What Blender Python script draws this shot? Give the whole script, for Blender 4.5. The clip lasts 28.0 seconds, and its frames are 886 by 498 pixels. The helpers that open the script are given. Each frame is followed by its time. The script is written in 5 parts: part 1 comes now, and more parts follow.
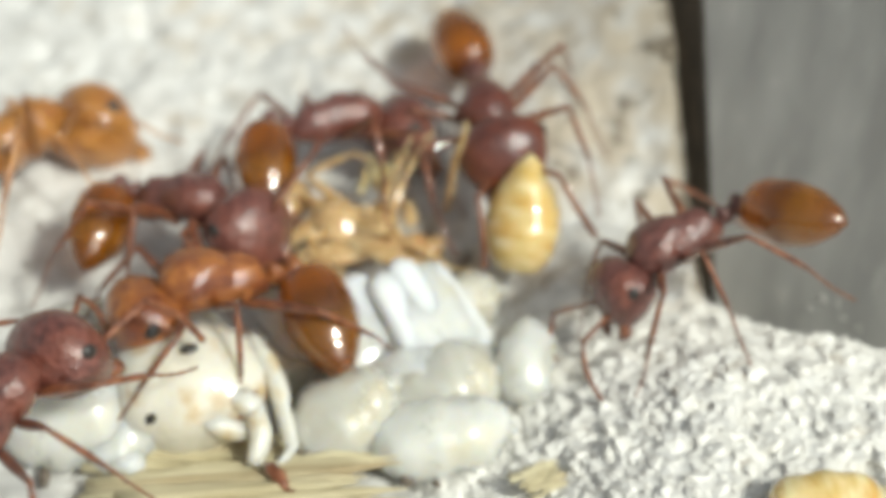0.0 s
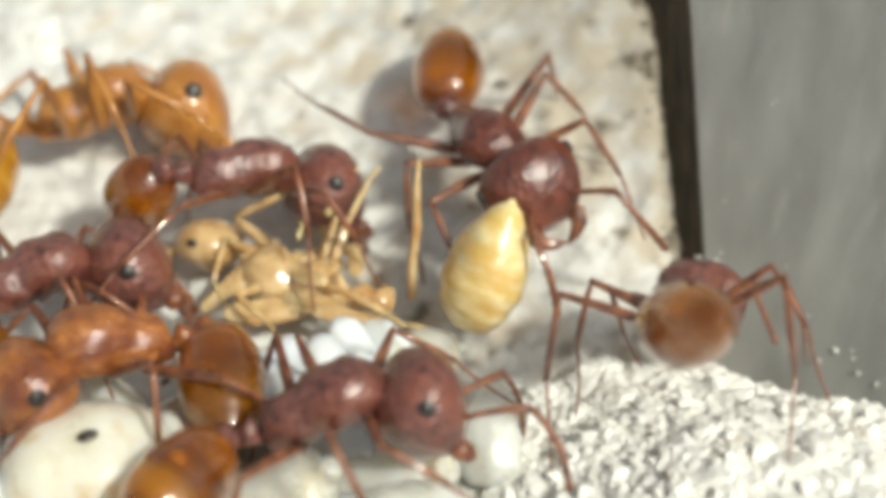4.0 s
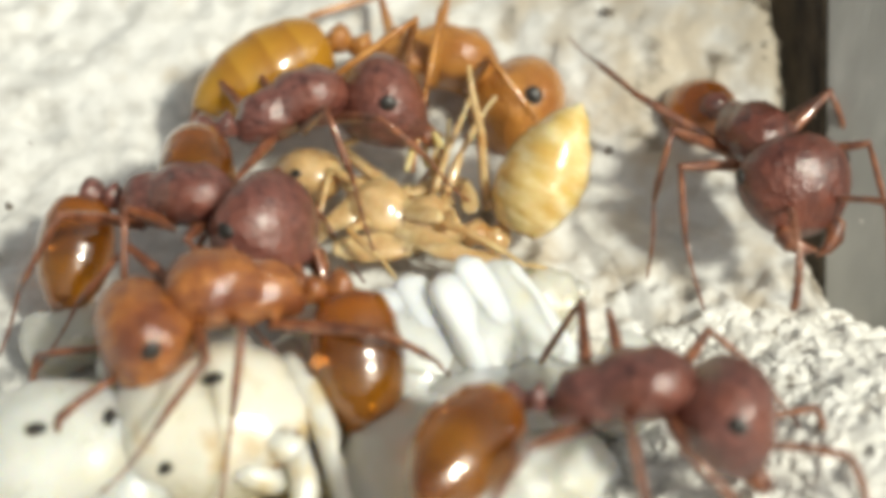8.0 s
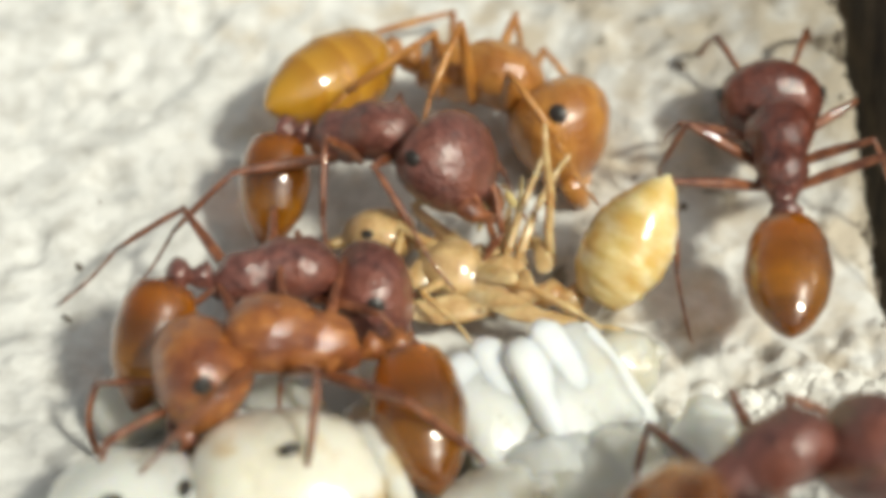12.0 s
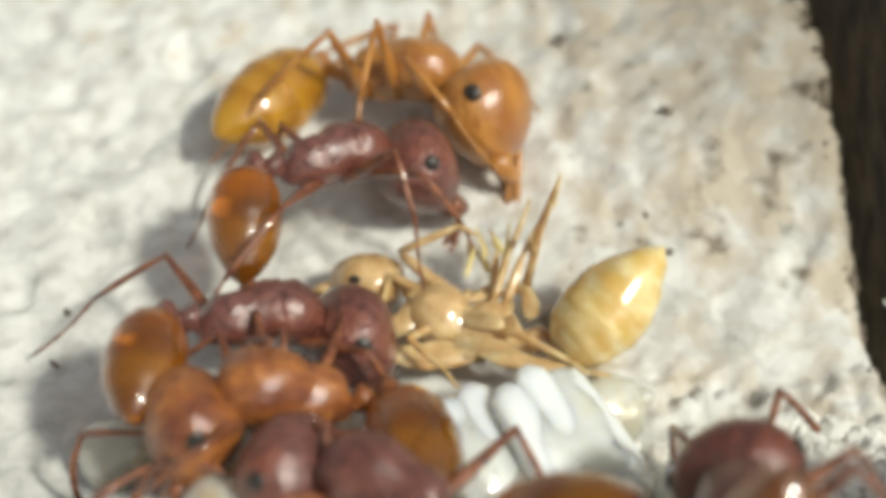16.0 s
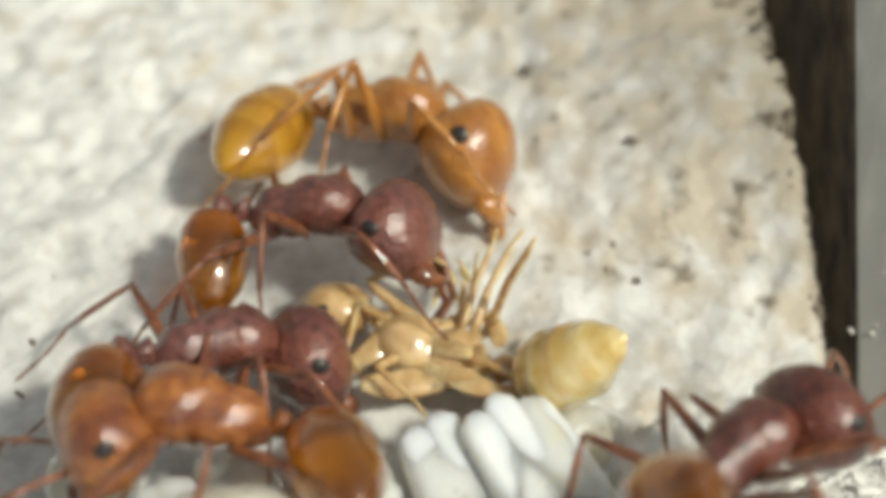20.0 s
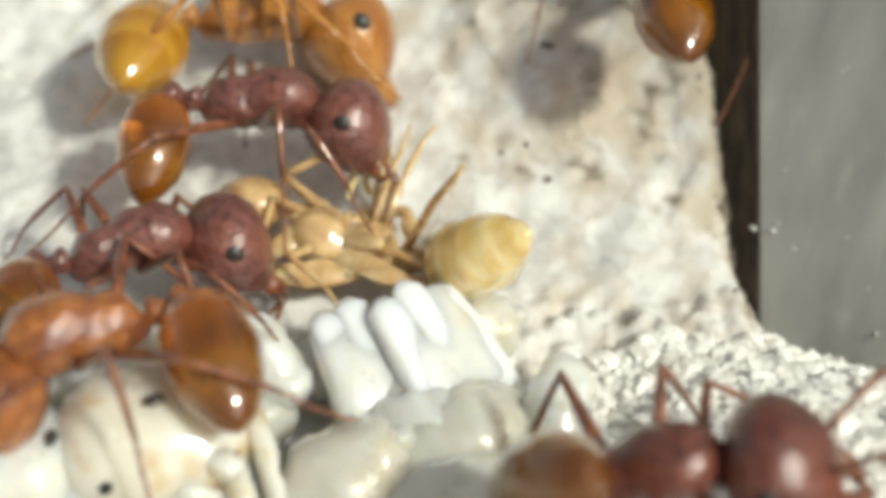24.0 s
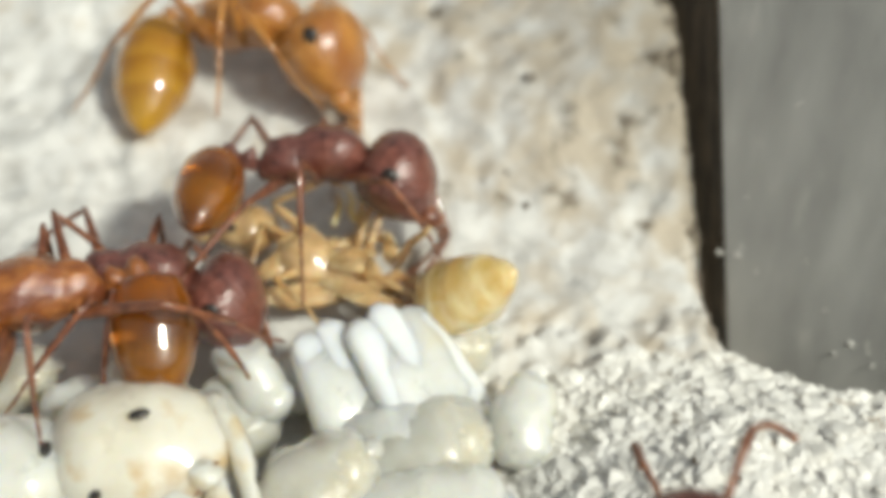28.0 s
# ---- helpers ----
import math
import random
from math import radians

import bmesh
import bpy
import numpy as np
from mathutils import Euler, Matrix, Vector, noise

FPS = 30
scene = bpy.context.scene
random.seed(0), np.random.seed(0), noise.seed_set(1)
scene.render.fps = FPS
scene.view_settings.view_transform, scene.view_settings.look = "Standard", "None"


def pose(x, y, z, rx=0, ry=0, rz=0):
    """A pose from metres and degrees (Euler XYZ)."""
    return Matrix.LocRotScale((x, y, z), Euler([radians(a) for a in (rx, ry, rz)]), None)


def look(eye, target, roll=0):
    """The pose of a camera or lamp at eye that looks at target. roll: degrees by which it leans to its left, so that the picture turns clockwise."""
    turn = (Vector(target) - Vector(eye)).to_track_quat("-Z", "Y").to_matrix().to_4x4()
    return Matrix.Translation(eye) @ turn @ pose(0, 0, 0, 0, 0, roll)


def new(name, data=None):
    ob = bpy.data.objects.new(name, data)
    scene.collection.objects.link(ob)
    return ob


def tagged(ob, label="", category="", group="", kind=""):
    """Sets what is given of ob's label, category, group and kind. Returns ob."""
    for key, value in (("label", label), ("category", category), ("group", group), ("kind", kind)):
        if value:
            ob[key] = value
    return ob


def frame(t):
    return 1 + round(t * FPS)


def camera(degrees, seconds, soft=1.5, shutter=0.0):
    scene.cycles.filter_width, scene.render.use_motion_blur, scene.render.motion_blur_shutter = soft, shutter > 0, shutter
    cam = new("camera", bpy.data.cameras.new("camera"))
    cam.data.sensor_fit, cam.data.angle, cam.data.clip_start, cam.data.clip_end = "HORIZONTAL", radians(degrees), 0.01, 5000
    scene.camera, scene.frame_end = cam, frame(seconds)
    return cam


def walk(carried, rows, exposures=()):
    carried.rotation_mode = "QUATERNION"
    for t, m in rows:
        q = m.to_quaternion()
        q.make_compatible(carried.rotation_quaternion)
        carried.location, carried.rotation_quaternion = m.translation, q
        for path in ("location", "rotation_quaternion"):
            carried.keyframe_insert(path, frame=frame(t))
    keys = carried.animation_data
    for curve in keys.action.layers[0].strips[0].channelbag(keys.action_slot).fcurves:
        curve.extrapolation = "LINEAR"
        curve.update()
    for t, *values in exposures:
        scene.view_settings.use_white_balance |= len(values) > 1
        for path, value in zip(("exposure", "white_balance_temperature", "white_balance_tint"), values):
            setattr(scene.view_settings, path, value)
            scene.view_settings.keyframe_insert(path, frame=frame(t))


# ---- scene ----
# Camera: a macro lens held over a small nest; lengths in millimetres times MM.
MM = 0.001
cam = camera(32, 28.0, soft=5.8)
cam.data.dof.use_dof, cam.data.dof.focus_distance, cam.data.dof.aperture_fstop = True, 26.0 * MM, 78.0
PATH = [
    (0, 1.956, -27.197, 19.675, 54.718, 0.784, 2.206),
    (0.5, 2.453, -23.119, 17.33, 52.526, 1.513, 3.482),
    (1, 2.736, -23.054, 17.495, 54.094, 1.549, 3.334),
    (1.5, 2.79, -23.138, 17.618, 55.112, 1.563, 3.184),
    (2, 2.748, -23.285, 17.58, 54.782, 1.353, 3.025),
    (2.5, 2.557, -23.326, 17.526, 54.01, 1.039, 2.76),
    (3, 2.549, -23.282, 17.551, 53.976, 0.751, 2.556),
    (3.5, 2.803, -23.302, 17.681, 55.452, 1.567, 2.293),
    (5.5, 0.19, -21.294, 17.927, 51.383, -1.621, -2.19),
    (6, 0.568, -21.703, 16.933, 53.798, -1.279, -0.991),
    (6.5, -0.124, -21.862, 17.038, 52.286, -2.472, -1.451),
    (7, -0.29, -21.958, 16.937, 52.175, -2.784, -1.658),
    (7.5, -0.247, -21.76, 17.128, 51.811, -2.804, -1.559),
    (8, -0.424, -21.781, 17.174, 51.989, -0.56, 0.608),
    (8.5, -0.499, -21.646, 17.26, 51.642, -0.024, 1.528),
    (9, -0.547, -21.355, 17.497, 51.98, -0.069, 1.449),
    (9.5, -0.936, -21.048, 17.997, 52.416, 0.353, 1.292),
    (10, -0.933, -21.03, 17.74, 53.851, 0.434, 1.293),
    (10.5, -0.855, -21.206, 17.377, 55.294, 0.781, 1.741),
    (11, -0.962, -21.153, 17.353, 54.152, 0.646, 1.736),
    (11.5, -0.892, -21.149, 17.445, 53.248, 0.725, 1.891),
    (12, -0.843, -21.149, 17.403, 53.013, 0.783, 1.904),
    (12.5, -0.781, -21.115, 17.483, 52.88, 0.979, 2.077),
    (14.5, -0.693, -21.179, 17.591, 53.905, 0.688, 1.857),
    (15, -0.705, -21.176, 17.594, 53.976, 0.712, 1.888),
    (15.5, -0.723, -21.17, 17.509, 54.426, 0.704, 1.801),
    (16, -0.789, -21.169, 17.525, 54.52, 0.561, 1.617),
    (16.5, -0.811, -21.17, 17.542, 54.744, 0.431, 1.452),
    (17, -0.861, -21.149, 17.646, 54.629, 0.272, 1.41),
    (17.5, -1.14, -21.215, 17.457, 54.931, -0.062, 0.812),
    (18, -1.006, -21.155, 17.649, 54.926, -0.04, 0.847),
    (18.5, -1.226, -21.172, 17.498, 55.12, -0.295, 0.495),
    (19, -1.358, -21.251, 17.367, 55.789, -0.414, 0.049),
    (19.5, -1.399, -21.262, 17.341, 56.262, -0.502, -0.151),
    (20, -0.861, -21.26, 17.46, 55.809, -0.149, 0.478),
    (20.5, -1.457, -21.312, 17.318, 56.271, -0.827, -0.425),
    (22.5, -0.866, -21.511, 16.874, 55.479, -1.705, -1.42),
    (23, -0.176, -22.2, 17.116, 52.671, -1.335, -1.087),
    (23.5, -0.297, -22.292, 17.378, 54.205, -1.51, -0.845),
    (24, -0.136, -22.334, 17.17, 53.704, -1.431, -0.733),
    (24.5, 0.142, -22.569, 17.24, 52.679, -0.794, 0.056),
    (25, 0.523, -23.024, 17.562, 52.75, 0.262, 1.327),
    (25.5, 1.059, -23.159, 18.143, 52.561, 0.456, 1.788),
    (26, 1.552, -23.305, 18.262, 52.492, 1.299, 2.625),
    (26.5, 1.397, -23.482, 17.997, 51.307, 1.226, 2.316),
    (27, 1.2, -23.385, 18.121, 51.47, 0.713, 1.969),
    (27.5, 1.215, -23.305, 18.384, 52.335, -0.076, 1.065),
    (28, 1.333, -23.605, 18.512, 53.949, -0.162, 1.023),
]
walk(cam, [(t, pose(x * MM, y * MM, z * MM, rx, ry, rz)) for t, x, y, z, rx, ry, rz in PATH], [(0, 0.20, 6440, 2), (1, 0.30, 6500, 2), (3.5, 0.34, 6670, 2), (6, 0.47, 6820, 2), (7.5, 0.47, 6870, 2), (8, 0.33, 6870, 2), (9, 0.15, 6870, 2), (10, -0.21, 6820, 2), (11, -0.05, 6820, 2), (12, 0.25, 6810, 2), (15, 0.19, 6660, 2), (17, 0.19, 6760, 2), (20, 0.15, 6760, 2), (23, 0.37, 6760, 2), (25, 0.15, 6660, 2), (28, 0.12, 6610, 2)])

# ---- world and light ----
SUN_ELEV, SUN_AZ = 42.0, 43.0   # degrees; azimuth measured from +x towards -y
sun_dir = Vector((math.cos(radians(SUN_ELEV)) * math.cos(radians(SUN_AZ)), -math.cos(radians(SUN_ELEV)) * math.sin(radians(SUN_AZ)), math.sin(radians(SUN_ELEV))))
world = bpy.data.worlds.new("world")
scene.world = world
world.use_nodes = True
wn = world.node_tree.nodes
sky = wn.new("ShaderNodeTexSky")
sky.sky_type, sky.sun_disc = "NISHITA", False
sky.sun_elevation, sky.sun_rotation = radians(SUN_ELEV), radians(90 + SUN_AZ)
sky.air_density, sky.dust_density, sky.ozone_density = 0.6, 2.5, 0.1
wn["Background"].inputs["Strength"].default_value = 0.10
pale = wn.new("ShaderNodeHueSaturation")   # takes most of the blue out of the sky, so shaded sides stay neutral
pale.inputs["Saturation"].default_value = 0.22
world.node_tree.links.new(sky.outputs["Color"], pale.inputs["Color"])
world.node_tree.links.new(pale.outputs["Color"], wn["Background"].inputs["Color"])
sun = bpy.data.lights.new("sun", "SUN")
sun.energy, sun.angle, sun.color = 2.55, radians(6.0), (1.0, 0.96, 0.88)
sun_ob = new("sun", sun)
sun_ob.matrix_world = look(tuple(sun_dir * 0.3), (0, 0, 0))


# ---- materials ----
def nodes_of(name):
    m = bpy.data.materials.new(name)
    m.use_nodes = True
    return m, m.node_tree.nodes, m.node_tree.links


def surface(name, dark, light, feat=0.3, rough=0.5, bump=0.02, fine=0.08, coat=0.0, sss=0.0, stain=None, stain_feat=2.0, stain_edge=(0.5, 0.7), stretch=(1, 1, 1), spec=0.5, per_object=0.0, trans=0.0, grad=0.0, specks=None, ramp=(0.34, 0.66), bands=None, veins=None, film=0.03):
    """Two-scale noise colour, a stain layer with its own shape, and fine relief. feat, fine, stain_feat and bump in millimetres."""
    m, n, l = nodes_of(name)
    b = n["Principled BSDF"]
    co = n.new("ShaderNodeTexCoord")
    mp = n.new("ShaderNodeMapping")
    mp.inputs["Scale"].default_value = stretch
    l.new(co.outputs["Object"], mp.inputs["Vector"])
    n1 = n.new("ShaderNodeTexNoise")
    n1.inputs["Scale"].default_value, n1.inputs["Detail"].default_value = 1 / (feat * MM), 5
    l.new(mp.outputs[0], n1.inputs["Vector"])
    rp = n.new("ShaderNodeValToRGB")
    rp.color_ramp.elements[0].position, rp.color_ramp.elements[1].position = ramp
    rp.color_ramp.elements[0].color, rp.color_ramp.elements[1].color = (*dark, 1), (*light, 1)
    l.new(n1.outputs["Fac"], rp.inputs["Fac"])
    col = rp.outputs["Color"]
    if stain:
        n3 = n.new("ShaderNodeTexNoise")
        n3.inputs["Scale"].default_value, n3.inputs["Detail"].default_value = 1 / (stain_feat * MM), 6
        l.new(mp.outputs[0], n3.inputs["Vector"])
        mr = n.new("ShaderNodeMapRange")
        mr.inputs["From Min"].default_value, mr.inputs["From Max"].default_value = stain_edge
        val = n3.outputs["Fac"]
        if grad:
            sx = n.new("ShaderNodeSeparateXYZ")
            l.new(co.outputs["Object"], sx.inputs[0])
            ma = n.new("ShaderNodeMath")
            ma.operation = "MULTIPLY_ADD"
            ma.inputs[1].default_value = grad / MM
            l.new(sx.outputs["X"], ma.inputs[0])
            l.new(val, ma.inputs[2])
            mb2 = n.new("ShaderNodeMath")
            mb2.operation = "MULTIPLY_ADD"
            mb2.inputs[1].default_value = 0.9 * grad / MM
            l.new(sx.outputs["Y"], mb2.inputs[0])
            l.new(ma.outputs[0], mb2.inputs[2])
            val = mb2.outputs[0]
        l.new(val, mr.inputs["Value"])
        mx = n.new("ShaderNodeMix")
        mx.data_type = "RGBA"
        l.new(mr.outputs[0], mx.inputs["Factor"])
        l.new(col, mx.inputs["A"])
        mx.inputs["B"].default_value = (*stain, 1)
        col = mx.outputs["Result"]
    if specks:
        n4 = n.new("ShaderNodeTexNoise")
        n4.inputs["Scale"].default_value, n4.inputs["Detail"].default_value = 1 / (0.7 * MM), 4
        l.new(co.outputs["Object"], n4.inputs["Vector"])
        m4 = n.new("ShaderNodeMapRange")
        m4.inputs["From Min"].default_value, m4.inputs["From Max"].default_value = 0.57, 0.71
        l.new(n4.outputs["Fac"], m4.inputs["Value"])
        w4 = n.new("ShaderNodeMath")
        w4.operation, w4.use_clamp = "MULTIPLY_ADD", True
        w4.inputs[1].default_value, w4.inputs[2].default_value = 1.1, 0.3
        l.new(mr.outputs[0], w4.inputs[0])
        f4 = n.new("ShaderNodeMath")
        f4.operation = "MULTIPLY"
        l.new(m4.outputs[0], f4.inputs[0])
        l.new(w4.outputs[0], f4.inputs[1])
        x4 = n.new("ShaderNodeMix")
        x4.data_type = "RGBA"
        l.new(f4.outputs[0], x4.inputs["Factor"])
        l.new(col, x4.inputs["A"])
        x4.inputs["B"].default_value = (*specks, 1)
        col = x4.outputs["Result"]
    if bands:
        sb = n.new("ShaderNodeSeparateXYZ")
        l.new(co.outputs["Object"], sb.inputs[0])
        wv = n.new("ShaderNodeMath")
        wv.operation = "MULTIPLY_ADD"
        wv.inputs[1].default_value = 0.10
        l.new(n1.outputs["Fac"], wv.inputs[0])
        mb = n.new("ShaderNodeMapRange")
        mb.inputs["From Min"].default_value, mb.inputs["From Max"].default_value = 0.0, -2.4 * MM
        l.new(sb.outputs["X"], mb.inputs["Value"])
        l.new(mb.outputs[0], wv.inputs[2])
        rb = n.new("ShaderNodeValToRGB")
        while len(rb.color_ramp.elements) < len(bands):
            rb.color_ramp.elements.new(0.5)
        for e, (p, c) in zip(rb.color_ramp.elements, bands):
            e.position, e.color = p, (*c, 1)
        l.new(wv.outputs[0], rb.inputs["Fac"])
        xb = n.new("ShaderNodeMix")
        xb.data_type = "RGBA"
        xb.inputs["Factor"].default_value = 0.72
        l.new(col, xb.inputs["A"])
        l.new(rb.outputs["Color"], xb.inputs["B"])
        col = xb.outputs["Result"]
    if veins:
        ad = n.new("ShaderNodeVectorMath")
        ad.operation = "MULTIPLY_ADD"
        ad.inputs[1].default_value = (0.9 * MM, 0.9 * MM, 0.9 * MM)
        l.new(n1.outputs["Color"], ad.inputs[0])
        l.new(co.outputs["Object"], ad.inputs[2])
        vo = n.new("ShaderNodeTexVoronoi")
        vo.feature = "DISTANCE_TO_EDGE"
        vo.inputs["Scale"].default_value = 1 / (2.6 * MM)
        l.new(ad.outputs[0], vo.inputs["Vector"])
        mv = n.new("ShaderNodeMapRange")
        mv.inputs["From Min"].default_value, mv.inputs["From Max"].default_value = 0.0, 0.055
        mv.inputs["To Min"].default_value, mv.inputs["To Max"].default_value = 0.62, 0.0
        l.new(vo.outputs["Distance"], mv.inputs["Value"])
        nm = n.new("ShaderNodeTexNoise")
        nm.inputs["Scale"].default_value = 1 / (2.2 * MM)
        l.new(co.outputs["Object"], nm.inputs["Vector"])
        mm2 = n.new("ShaderNodeMapRange")
        mm2.inputs["From Min"].default_value, mm2.inputs["From Max"].default_value = 0.46, 0.6
        l.new(nm.outputs["Fac"], mm2.inputs["Value"])
        mu = n.new("ShaderNodeMath")
        mu.operation = "MULTIPLY"
        l.new(mv.outputs[0], mu.inputs[0])
        l.new(mm2.outputs[0], mu.inputs[1])
        xv = n.new("ShaderNodeMix")
        xv.data_type = "RGBA"
        l.new(mu.outputs[0], xv.inputs["Factor"])
        l.new(col, xv.inputs["A"])
        xv.inputs["B"].default_value = (*veins, 1)
        col = xv.outputs["Result"]
    if per_object:
        oi = n.new("ShaderNodeObjectInfo")
        hs = n.new("ShaderNodeHueSaturation")
        mr2 = n.new("ShaderNodeMapRange")
        mr2.inputs["To Min"].default_value, mr2.inputs["To Max"].default_value = 1 - per_object, 1 + per_object
        l.new(oi.outputs["Random"], mr2.inputs["Value"])
        l.new(mr2.outputs[0], hs.inputs["Value"])
        l.new(col, hs.inputs["Color"])
        col = hs.outputs["Color"]
    l.new(col, b.inputs["Base Color"])
    n2 = n.new("ShaderNodeTexNoise")
    n2.inputs["Scale"].default_value, n2.inputs["Detail"].default_value = 1 / (fine * MM), 4
    l.new(mp.outputs[0], n2.inputs["Vector"])
    bp = n.new("ShaderNodeBump")
    bp.inputs["Strength"].default_value, bp.inputs["Distance"].default_value = 1.0, bump * MM
    big = n.new("ShaderNodeTexNoise")
    big.inputs["Scale"].default_value, big.inputs["Detail"].default_value = 1 / (fine * 3.5 * MM), 2
    l.new(mp.outputs[0], big.inputs["Vector"])
    both = n.new("ShaderNodeMath")
    both.operation = "MULTIPLY_ADD"
    both.inputs[1].default_value = 2.0
    l.new(big.outputs["Fac"], both.inputs[0])
    l.new(n2.outputs["Fac"], both.inputs[2])
    l.new(both.outputs[0], bp.inputs["Height"])
    l.new(bp.outputs[0], b.inputs["Normal"])
    if coat > 0.75 and bump > 0.03:
        bc = n.new("ShaderNodeBump")
        bc.inputs["Distance"].default_value = 0.3 * bump * MM
        l.new(both.outputs[0], bc.inputs["Height"])
        l.new(bc.outputs[0], b.inputs["Coat Normal"])
    rr = n.new("ShaderNodeMapRange")
    rr.inputs["To Min"].default_value, rr.inputs["To Max"].default_value = max(0.02, rough - 0.1), min(1, rough + 0.1)
    l.new(n1.outputs["Fac"], rr.inputs["Value"])
    l.new(rr.outputs[0], b.inputs["Roughness"])
    b.inputs["Coat Weight"].default_value, b.inputs["Coat Roughness"].default_value = coat, film
    b.inputs["Coat IOR"].default_value = 1.65 if coat > 0.75 else 1.5
    b.inputs["Specular IOR Level"].default_value = spec
    if sss:
        b.inputs["Subsurface Weight"].default_value = sss
        b.inputs["Subsurface Scale"].default_value = (0.8 if sss > 0.6 else 0.4) * MM
        b.inputs["Subsurface Radius"].default_value = (1.0, 0.85, 0.6) if sss > 0.6 else (1.0, 0.6, 0.35)
    if trans:
        b.inputs["Transmission Weight"].default_value = trans
    return m


PLASTER = surface("plaster", (0.59, 0.58, 0.555), (0.735, 0.73, 0.71), 0.5, 0.85, 0.035, 0.13, stain=(0.55, 0.485, 0.395), stain_feat=0.9, stain_edge=(0.52, 0.74), spec=0.3, grad=0.020, specks=(0.17, 0.14, 0.105), ramp=(0.34, 0.56), veins=(0.47, 0.47, 0.46))
GRAIN = surface("plaster_grain", (0.74, 0.725, 0.68), (0.87, 0.862, 0.83), 0.25, 0.55, 0.012, 0.06, spec=0.5, per_object=0.08)
SHELL_DARK = surface("dark_red_cuticle", (0.085, 0.024, 0.019), (0.21, 0.070, 0.054), 0.16, 0.5, 0.065, 0.07, coat=1.0, sss=0.05, stretch=(0.9, 1.3, 1.3), spec=0.35, stain=(0.25, 0.068, 0.034), stain_feat=1.1, stain_edge=(0.5, 0.8), film=0.2)
SHELL_RED = surface("blood_red_cuticle", (0.060, 0.013, 0.009), (0.165, 0.042, 0.026), 0.18, 0.45, 0.06, 0.07, coat=1.0, sss=0.05, stretch=(0.9, 1.3, 1.3), spec=0.35, stain=(0.21, 0.048, 0.020), stain_feat=1.0, stain_edge=(0.48, 0.76), film=0.13)
SHELL_GASTER = surface("amber_cuticle", (0.20, 0.052, 0.004), (0.50, 0.175, 0.010), 0.5, 0.2, 0.006, 0.12, coat=1.0, sss=0.0, stain=(0.12, 0.032, 0.005), stain_feat=0.7, stain_edge=(0.50, 0.72), trans=0.7, spec=0.15, bands=((0.0, (0.30, 0.060, 0.010)), (0.10, (0.40, 0.10, 0.010)), (0.20, (0.72, 0.22, 0.008)), (0.33, (0.48, 0.14, 0.007)), (0.44, (0.24, 0.075, 0.007)), (0.56, (0.27, 0.09, 0.007)), (0.68, (0.60, 0.24, 0.012)), (0.84, (0.54, 0.20, 0.010)), (1.0, (0.36, 0.11, 0.008))))
SHELL_LEG = surface("leg_cuticle", (0.12, 0.032, 0.014), (0.33, 0.115, 0.048), 0.22, 0.4, 0.02, 0.05, coat=0.9, spec=0.3, trans=0.15)
SHELL_ORANGE = surface("orange_cuticle", (0.23, 0.062, 0.012), (0.46, 0.165, 0.034), 0.25, 0.5, 0.055, 0.08, coat=1.0, sss=0.12, stain=(0.17, 0.042, 0.014), stain_feat=0.9, stain_edge=(0.46, 0.66), stretch=(1, 2, 2), spec=0.3, film=0.13)
SHELL_CALLOW = surface("honey_cuticle", (0.33, 0.115, 0.017), (0.58, 0.265, 0.055), 0.5, 0.45, 0.045, 0.08, coat=0.9, sss=0.15, stain=(0.24, 0.068, 0.014), stain_feat=1.0, stain_edge=(0.5, 0.75), stretch=(1, 2, 2), spec=0.3, film=0.15)
HONEY_GASTER = surface("honey_gaster", (0.52, 0.24, 0.014), (0.78, 0.43, 0.04), 0.8, 0.16, 0.006, 0.12, coat=1.0, stain=(0.30, 0.10, 0.010), stain_feat=1.0, stain_edge=(0.5, 0.75), trans=0.45, spec=0.15, bands=((0.0, (0.55, 0.22, 0.02)), (0.30, (0.74, 0.36, 0.035)), (0.33, (0.48, 0.20, 0.02)), (0.50, (0.76, 0.39, 0.045)), (0.54, (0.46, 0.20, 0.02)), (0.72, (0.78, 0.42, 0.055)), (0.76, (0.50, 0.23, 0.025)), (1.0, (0.78, 0.43, 0.04))))
EYE = surface("black_eye", (0.018, 0.016, 0.015), (0.045, 0.04, 0.037), 0.05, 0.35, 0.004, 0.03)
HUSK = surface("tan_husk", (0.50, 0.30, 0.12), (0.80, 0.58, 0.31), 0.35, 0.4, 0.02, 0.09, coat=0.9, sss=0.4, trans=0.1, stain=(0.50, 0.25, 0.075), stain_feat=0.8, stain_edge=(0.54, 0.74), spec=0.3, film=0.12)
YELLOW = surface("yellow_gaster", (0.66, 0.45, 0.13), (0.86, 0.74, 0.42), 0.45, 0.22, 0.010, 0.1, coat=0.9, sss=0.35, stain=(0.66, 0.41, 0.11), stain_feat=0.7, stain_edge=(0.52, 0.70), stretch=(1.6, 0.7, 0.7))
BROOD = surface("white_brood", (0.74, 0.745, 0.69), (0.84, 0.85, 0.815), 0.6, 0.3, 0.012, 0.12, coat=1.0, sss=0.8, trans=0.15, spec=0.3, stain=(0.76, 0.70, 0.50), stain_feat=1.2, stain_edge=(0.56, 0.74))
BROOD_CLEAR = surface("translucent_brood", (0.75, 0.735, 0.64), (0.84, 0.84, 0.78), 0.8, 0.25, 0.012, 0.12, coat=1.0, sss=0.65, trans=0.3, spec=0.3, stain=(0.76, 0.68, 0.48), stain_feat=1.0, stain_edge=(0.50, 0.72))
